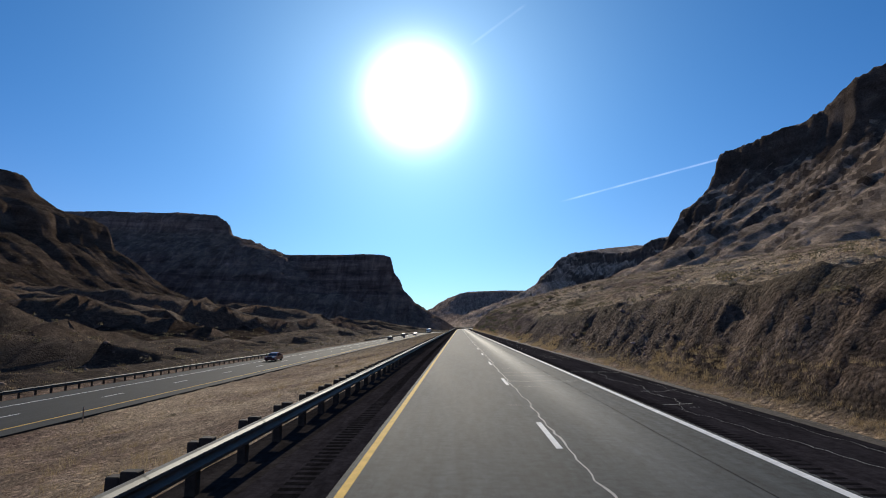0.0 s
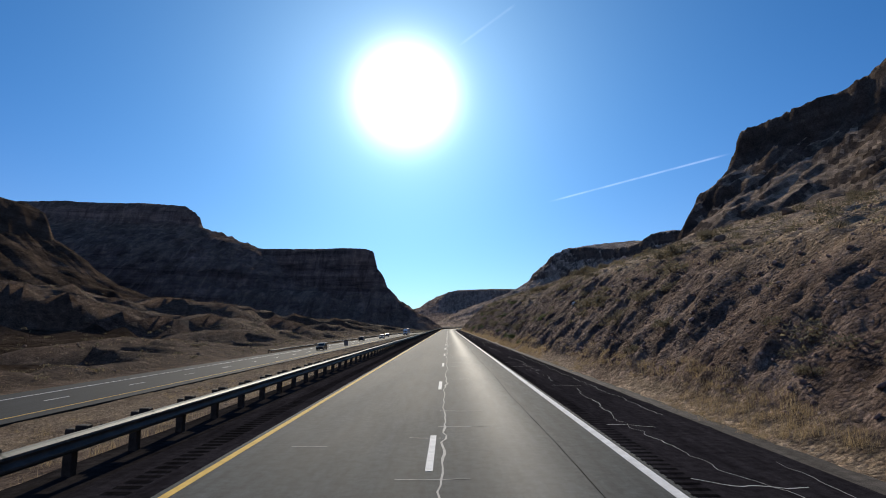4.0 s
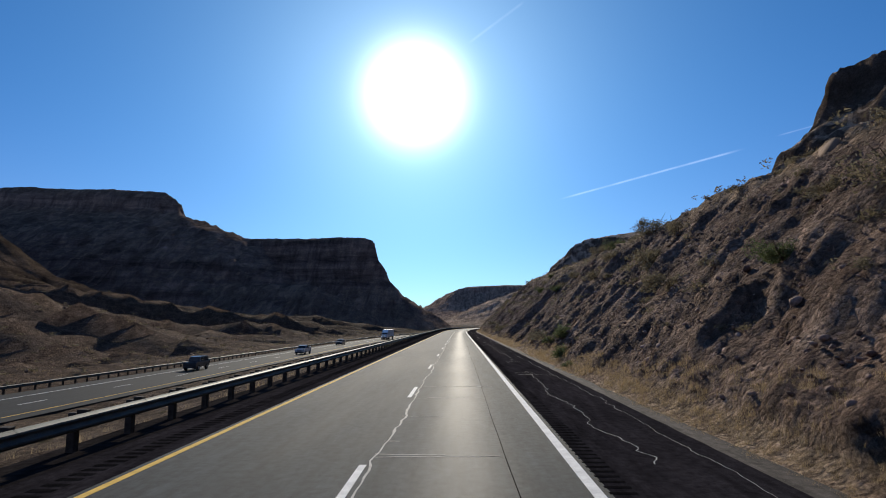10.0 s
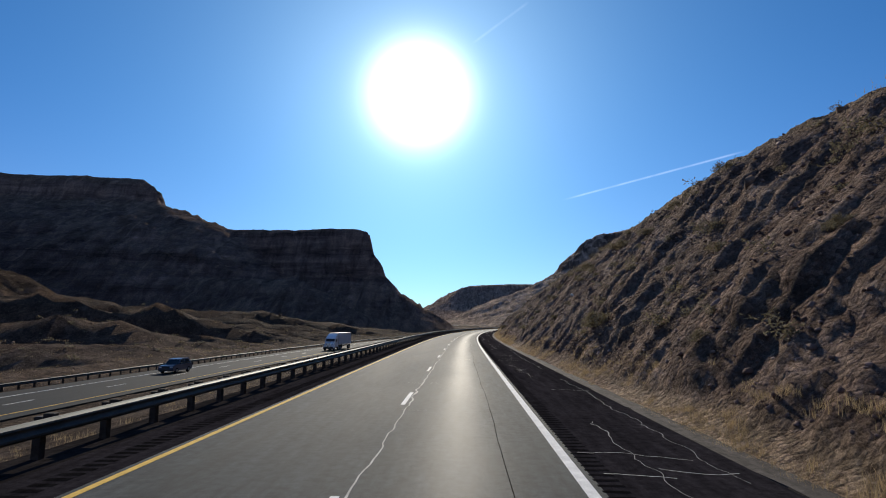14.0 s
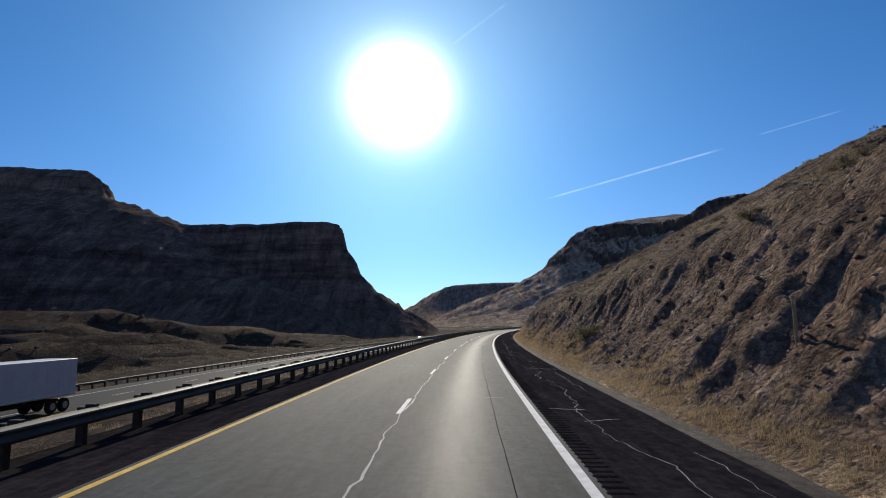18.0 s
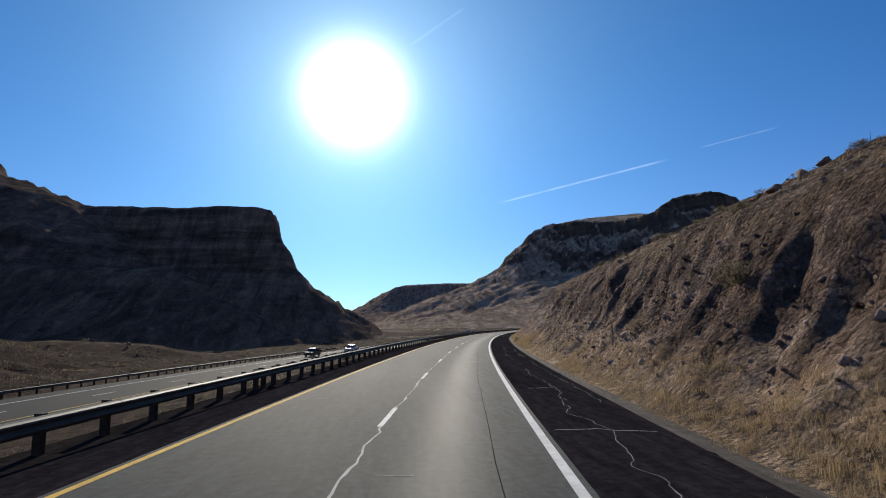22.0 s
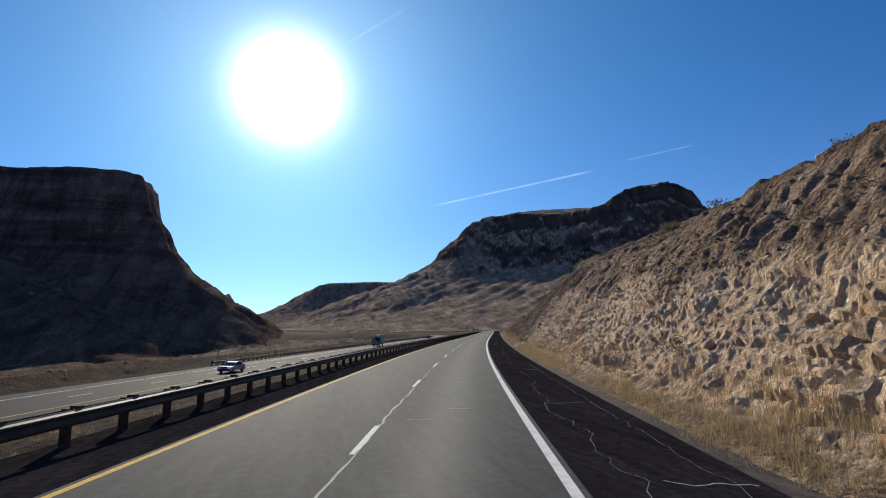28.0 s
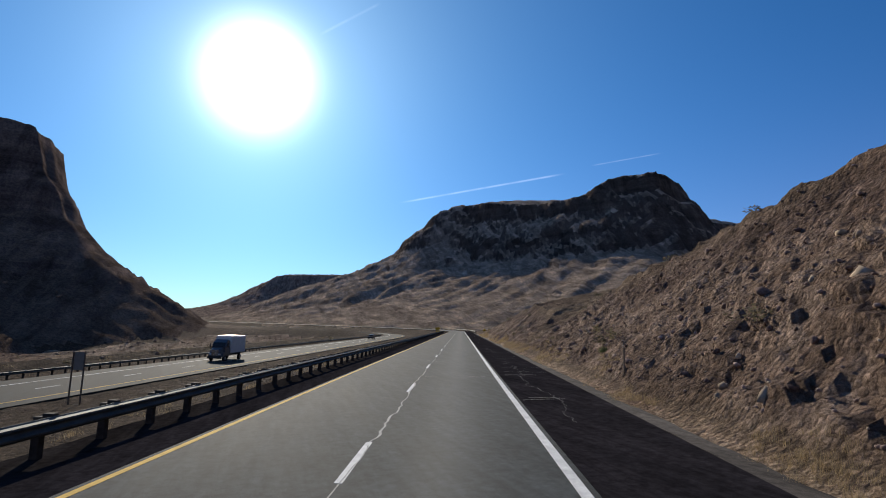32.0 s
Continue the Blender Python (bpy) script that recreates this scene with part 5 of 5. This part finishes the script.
def car(name, label, mat, body, cabin, w, wheels, radius, windows, screen, extra=(), category="car"):
    c = new(name)
    tagged(c, label, category, "vehicles on the opposite road")
    part("body", prism(body, w, w * 0.95, 0.06), mat, c)
    part("cabin", prism(cabin, w * 0.93, w * 0.76, 0.05), mat, c)
    cz0, cz1 = min(p[1] for p in cabin), max(p[1] for p in cabin)

    def half(z):
        return w * 0.93 + (w * 0.76 - w * 0.93) * (z - cz0) / (cz1 - cz0)

    for sg in (-1, 1):
        for a in windows:
            bm = bmesh.new()
            vs = [bm.verts.new((sg * (half(z) + 0.006), y, z)) for y, z in a] + [bm.verts.new((sg * (half(z) - 0.02), y, z)) for y, z in a]
            n = len(a)
            bm.faces.new(vs[:n]); bm.faces.new(vs[n:][::-1])
            for k in range(n):
                bm.faces.new((vs[k], vs[(k + 1) % n], vs[n + (k + 1) % n], vs[n + k]))
            bmesh.ops.recalc_face_normals(bm, faces=bm.faces)
            part("side_window", bm, M_GLASS, c)
        lamp = part("headlight", box_bm(0.34, 0.12, 0.18, (sg * (w - 0.26), body[0][0] + 0.04, 0.80), 0.03), M_LENS, c)
        part("mirror", box_bm(0.22, 0.10, 0.16, (sg * (w + 0.10), screen[0][0] + 0.15, screen[0][1] + 0.08), 0.03), M_TRIM, c)
    (ya, za), (yb, zb) = screen
    bm = bmesh.new()
    n = Vector((0, -(zb - za), (yb - ya))).normalized() * 0.012
    vs = [bm.verts.new(Vector((sx * (half(z) - 0.09), y, z)) + n) for y, z, sx in ((ya, za, -1), (ya, za, 1), (yb, zb, 1), (yb, zb, -1))]
    back = [bm.verts.new(v.co - n * 2.5) for v in vs]
    bm.faces.new(vs); bm.faces.new(back[::-1])
    for k in range(4):
        bm.faces.new((vs[k], vs[(k + 1) % 4], back[(k + 1) % 4], back[k]))
    bmesh.ops.recalc_face_normals(bm, faces=bm.faces)
    part("windscreen", bm, M_GLASS, c)
    y0 = body[0][0]
    part("grille", box_bm(w * 0.95, 0.06, 0.24, (0, y0 - 0.01, 0.76), 0.02), M_TRIM, c)
    part("bumper", box_bm(w * 1.9, 0.16, 0.22, (0, y0 - 0.02, 0.46), 0.05), M_TRIM, c)
    for x in (-1, 1):
        for y in wheels:
            wheel(c, x * (w - 0.11), y, radius, 0.24)
    for nm, bm, m in extra:
        part(nm, bm, m, c)
    return c


def suv(label, mat):
    return car("suv", label, mat, [(-2.35, 0.32), (-2.38, 0.80), (-2.25, 0.97), (-1.05, 1.08), (2.30, 1.10), (2.38, 0.90), (2.35, 0.32)],
               [(-1.10, 1.05), (-0.40, 1.66), (0.3, 1.74), (1.75, 1.72), (2.25, 1.08)], 0.95, (-1.45, 1.42), 0.37,
               [[(-0.72, 1.14), (-0.30, 1.58), (0.52, 1.64), (0.52, 1.14)], [(0.60, 1.14), (0.60, 1.64), (1.55, 1.62), (1.85, 1.14)]], ((-1.02, 1.12), (-0.45, 1.62)))


def sedan(label, mat):
    return car("sedan", label, mat, [(-2.3, 0.28), (-2.34, 0.62), (-2.1, 0.76), (-0.95, 0.92), (1.7, 0.98), (2.3, 0.92), (2.34, 0.3)],
               [(-1.05, 0.90), (-0.25, 1.36), (0.4, 1.43), (1.0, 1.38), (1.85, 0.96)], 0.90, (-1.42, 1.40), 0.32,
               [[(-0.60, 0.98), (-0.16, 1.28), (0.40, 1.34), (0.40, 0.98)], [(0.47, 0.98), (0.47, 1.34), (0.98, 1.30), (1.48, 0.98)]], ((-0.98, 0.96), (-0.30, 1.32)))


def pickup(label, mat):
    rails = [("bed_side", box_bm(0.10, 1.75, 0.42, (sg * 0.92, 1.85, 1.22), 0.03), mat) for sg in (-1, 1)]
    rails += [("tailgate", box_bm(1.74, 0.08, 0.42, (0, 2.72, 1.22), 0.02), mat), ("bed_floor", box_bm(1.74, 1.65, 0.03, (0, 1.84, 1.03)), M_TRIM)]
    return car("pickup_truck", label, mat, [(-2.75, 0.42), (-2.80, 1.0), (-2.6, 1.14), (-1.25, 1.20), (0.9, 1.20), (0.95, 1.02), (2.75, 1.02), (2.78, 0.48)],
               [(-1.30, 1.16), (-0.70, 1.80), (0.0, 1.88), (0.75, 1.86), (0.98, 1.18)], 1.0, (-1.75, 1.75), 0.40,
               [[(-1.0, 1.26), (-0.58, 1.70), (0.02, 1.77), (0.02, 1.26)], [(0.09, 1.26), (0.09, 1.77), (0.66, 1.75), (0.82, 1.26)]], ((-1.24, 1.24), (-0.75, 1.75)), rails, "pickup truck")


def jeep(label, mat):
    return car("off_road_car", label, mat, [(-2.0, 0.45), (-2.05, 0.95), (-1.95, 1.08), (-0.75, 1.14), (1.95, 1.14), (2.0, 0.5)],
               [(-0.80, 1.12), (-0.50, 1.78), (0.2, 1.84), (1.85, 1.84), (1.95, 1.13)], 0.92, (-1.25, 1.25), 0.41,
               [[(-0.52, 1.22), (-0.38, 1.70), (0.35, 1.74), (0.35, 1.22)], [(0.45, 1.22), (0.45, 1.74), (1.72, 1.74), (1.76, 1.22)]], ((-0.76, 1.18), (-0.55, 1.70)),
               [("spare_wheel", box_bm(0.7, 0.22, 0.7, (0, 2.1, 1.05), 0.1), M_TYRE)])


def truck_front(t, mat, x_half, y0, roof, hood):
    part("hood", prism([(y0, 0.75), (y0 - 0.03, 1.35), (y0 + 0.15, 1.70), (y0 + hood, 1.95), (y0 + hood, 0.75)], x_half * 0.82, x_half * 0.72, 0.06), mat, t)
    part("cab", prism([(y0 + hood, 0.75), (y0 + hood, 1.95), (y0 + hood + 0.45, 2.70), (y0 + hood + 1.0, 3.1), (y0 + hood + 2.5, roof), (y0 + hood + 2.75, roof), (y0 + hood + 2.75, 0.75)], x_half, x_half * 0.93, 0.06), mat, t)
    n = Vector((0, -0.75, 0.45)).normalized()
    bm = bmesh.new()
    bmesh.ops.create_cube(bm, size=1.0, matrix=Matrix.Translation((0, y0 + hood + 0.20, 2.34)) @ Matrix.Rotation(radians(-31), 4, "X") @ Matrix.Diagonal((x_half * 1.72, 0.05, 0.72, 1)))
    part("windscreen", bm, M_GLASS, t)
    for sg in (-1, 1):
        part("side_window", box_bm(0.04, 0.75, 0.62, (sg * x_half * 0.985, y0 + hood + 0.95, 2.25), 0.01), M_GLASS, t)
        part("mirror", box_bm(0.10, 0.14, 0.62, (sg * (x_half + 0.20), y0 + hood + 0.15, 2.25), 0.03), M_TRIM, t)
        part("headlight", box_bm(0.30, 0.12, 0.22, (sg * x_half * 0.66, y0 - 0.03, 1.02), 0.03), M_LENS, t)
        part("wing", prism([(y0 + 0.25, 0.62), (y0 + 0.35, 1.15), (y0 + 0.85, 1.28), (y0 + 1.35, 1.15), (y0 + 1.5, 0.62)], 0.19, 0.17, 0.03, sg * x_half * 0.84), mat, t)
    part("grille", box_bm(x_half * 0.95, 0.06, 0.85, (0, y0 - 0.03, 1.25), 0.03), M_CHROME, t)
    part("bumper", box_bm(x_half * 1.95, 0.25, 0.42, (0, y0 - 0.06, 0.62), 0.06), M_TRIM, t)


def semi_truck():
    t = new("semi_truck")
    tagged(t, "white semi truck with a long plain box trailer", "truck", "vehicles on the opposite road")
    white, box = paint("white_truck_paint", (0.72, 0.74, 0.78)), plain("white_trailer_panel", (0.62, 0.62, 0.62), 0.5, 0.4, 0, 1.0, 0.08)
    truck_front(t, white, 1.22, -7.6, 3.75, 1.25)
    part("chassis", box_bm(0.9, 14.2, 0.22, (0, 0.0, 0.82), 0.02), M_UNDER, t)
    part("trailer_box", box_bm(2.55, 10.9, 2.75, (0, 2.35, 2.55), 0.04), box, t)
    part("trailer_rail", box_bm(2.58, 10.92, 0.12, (0, 2.35, 1.24), 0.02), M_CHROME, t)
    for k in range(9):
        for sg in (-1, 1):
            part("panel_rib", box_bm(0.02, 0.06, 2.5, (sg * 1.283, -2.4 + k * 1.19, 2.55)), box, t)
    for sg in (-1, 1):
        part("fuel_tank", box_bm(0.45, 1.5, 0.5, (sg * 0.95, -4.6, 0.78), 0.1), M_CHROME, t)
        part("landing_leg", box_bm(0.12, 0.12, 0.75, (sg * 0.75, -0.9, 0.75)), M_UNDER, t)
        for y in (-6.7, -3.35, -2.1, 5.6, 6.85):
            wheel(t, sg * 1.02, y, 0.51, 0.34)
    return t


def box_truck():
    t = new("box_truck")
    tagged(t, "box truck with a white cargo body and dark cab", "truck", "vehicles on the opposite road")
    cab, box = paint("dark_cab_paint", (0.05, 0.06, 0.08)), plain("white_cargo_panel", (0.58, 0.58, 0.57), 0.5, 0.4, 0, 1.0, 0.08)
    truck_front(t, cab, 1.05, -3.9, 2.75, 0.95)
    part("chassis", box_bm(0.85, 7.6, 0.2, (0, 0.1, 0.78), 0.02), M_UNDER, t)
    part("cargo_box", box_bm(2.4, 5.3, 2.45, (0, 1.5, 2.32), 0.04), box, t)
    part("roof_cap", box_bm(2.42, 5.32, 0.08, (0, 1.5, 3.58), 0.02), M_CHROME, t)
    for sg in (-1, 1):
        part("side_rail", box_bm(0.06, 5.3, 0.12, (sg * 1.2, 1.5, 1.06)), M_UNDER, t)
        for y in (-2.9, 2.5):
            wheel(t, sg * 0.95, y, 0.46, 0.30)
    return t


dark, silver, white_p = paint("black_car_paint", (0.018, 0.020, 0.026)), paint("silver_car_paint", (0.45, 0.46, 0.48)), paint("white_car_paint", (0.70, 0.70, 0.70))
red, blue = paint("dark_red_car_paint", (0.20, 0.018, 0.015)), paint("dark_blue_car_paint", (0.03, 0.05, 0.10))
for ob, s, u in ((sedan("dark red sedan driving on the lower road", red), 97, -34.0), (suv("black sport utility car on the lower road", dark), 239, -32.8 + 1.5),
                 (jeep("dark boxy off-road car on the lower road", dark), 321, -34.0), (pickup("silver pickup truck on the lower road", silver), 361, -30.6),
                 (suv("dark blue sport utility car on the lower road", blue), 412, -34.0), (semi_truck(), 476, -30.4),
                 (suv("black utility car with a light roof beside a bush", dark), 652, -33.8), (pickup("white pickup truck following another car", white_p), 668, -30.4),
                 (box_truck(), 868, -33.2), (sedan("silver sedan far down the lower road", silver), 760, -30.5), (pickup("dark pickup truck on the far bend", dark), 1010, -34.0)):
    ob.matrix_world = road_pose(s, u, OPP + 0.002)

# ---- signs and markers ----
M_SIGNBACK = plain("grey_sign_back", (0.22, 0.20, 0.18), 0.6, 0.4, 0.4, 4.0, 0.15)
M_SIGNYELLOW = plain("yellow_sign_sheet", (0.75, 0.45, 0.02), 0.5, 0.4, 0, 4.0, 0.08)
M_SIGNBLACK = plain("black_sign_ink", (0.01, 0.01, 0.01), 0.6, 0.3)
M_WOODPOST = plain("grey_wooden_post", (0.13, 0.10, 0.075), 0.9, 0.2, 0, 9.0, 0.35)
M_MARKER = plain("faded_marker_plastic", (0.30, 0.22, 0.15), 0.7, 0.3, 0, 9.0, 0.2)

sign = new("road_sign")
tagged(sign, "small grey road sign seen from behind on two thin posts", "road sign")
for x in (-0.42, 0.42):
    part("post", box_bm(0.09, 0.09, 3.9, (x, 0, 1.7), 0.01), M_WOODPOST, sign)
part("panel", box_bm(0.80, 0.03, 1.25, (0, 0.07, 3.0), 0.01), M_SIGNBACK, sign)
sign.matrix_world = spot(823, -24.8)
sign = new("road_sign")
tagged(sign, "small grey sign board beside the opposite road", "road sign")
part("post", box_bm(0.09, 0.09, 2.6, (0, 0, 1.0), 0.01), M_WOODPOST, sign)
part("panel", box_bm(1.0, 0.03, 1.3, (0, 0.07, 1.75), 0.01), M_SIGNBACK, sign)
sign.matrix_world = spot(242, -25.8)


def arrow_sign(s, u, turn):
    t = new("curve_sign")
    tagged(t, "yellow diamond curve warning sign with a black arrow", "road sign", "curve signs")
    part("post", box_bm(0.10, 0.10, 3.4, (0, 0.08, 1.4), 0.01), M_WOODPOST, t)
    bm = bmesh.new()
    bmesh.ops.create_cube(bm, size=1.0, matrix=Matrix.Translation((0, 0, 2.5)) @ Matrix.Rotation(radians(45), 4, "Y") @ Matrix.Diagonal((1.22, 0.03, 1.22, 1)))
    panel = part("panel", bm, M_SIGNYELLOW, t)
    bm = bmesh.new()
    for p, sc in (((0.12, -0.024, 2.30), (0.14, 0.012, 0.62)), ((-0.05, -0.024, 2.63), (0.48, 0.012, 0.14))):
        bmesh.ops.create_cube(bm, size=1.0, matrix=Matrix.Translation(p) @ Matrix.Diagonal((*sc, 1)))
    part("arrow", bm, M_SIGNBLACK, panel)
    part("plate", box_bm(0.75, 0.03, 0.6, (0, 0.0, 1.25), 0.01), M_SIGNYELLOW, t)
    t.matrix_world = spot(s, u, turn)


for s, u in ((1050, -9.5), (1062, -9.0), (1048, 13.0), (1060, 15.5)):
    arrow_sign(s, u, 2)
for s, u, h in ((566, 8.9, 1.2), (454, 9.3, 1.3), (806, 8.2, 1.1), (36, -27.0 + 1.0, 1.0)):
    t = new("delineator")
    tagged(t, "thin faded roadside marker post in dry grass", "marker post", "marker posts")
    part("stake", box_bm(0.08, 0.04, h + 0.3, (0, 0, h / 2 - 0.15), 0.01), M_MARKER, t)
    part("reflector", box_bm(0.07, 0.012, 0.12, (0, -0.028, h - 0.15)), M_CHROME, t)
    t.matrix_world = spot(s, u)

# litter on the verge
for s, u, size in ((241, 9.4, 0.22), (318, 8.0, 0.12), (664, 8.1, 0.10), (398, 12.5, 0.3), (150, 12.0, 0.35)):
    v, f = stone(int(s), 1)
    me = fast_mesh("white_rock", v, f)
    me.materials.append(M_WHITE)
    ob = new("white_rock", me)
    ob.matrix_world = spot(s, u, s, size * 0.3) @ Matrix.Scale(size, 4)
    tagged(ob, "small bright white rock lying on the slope", "rock")
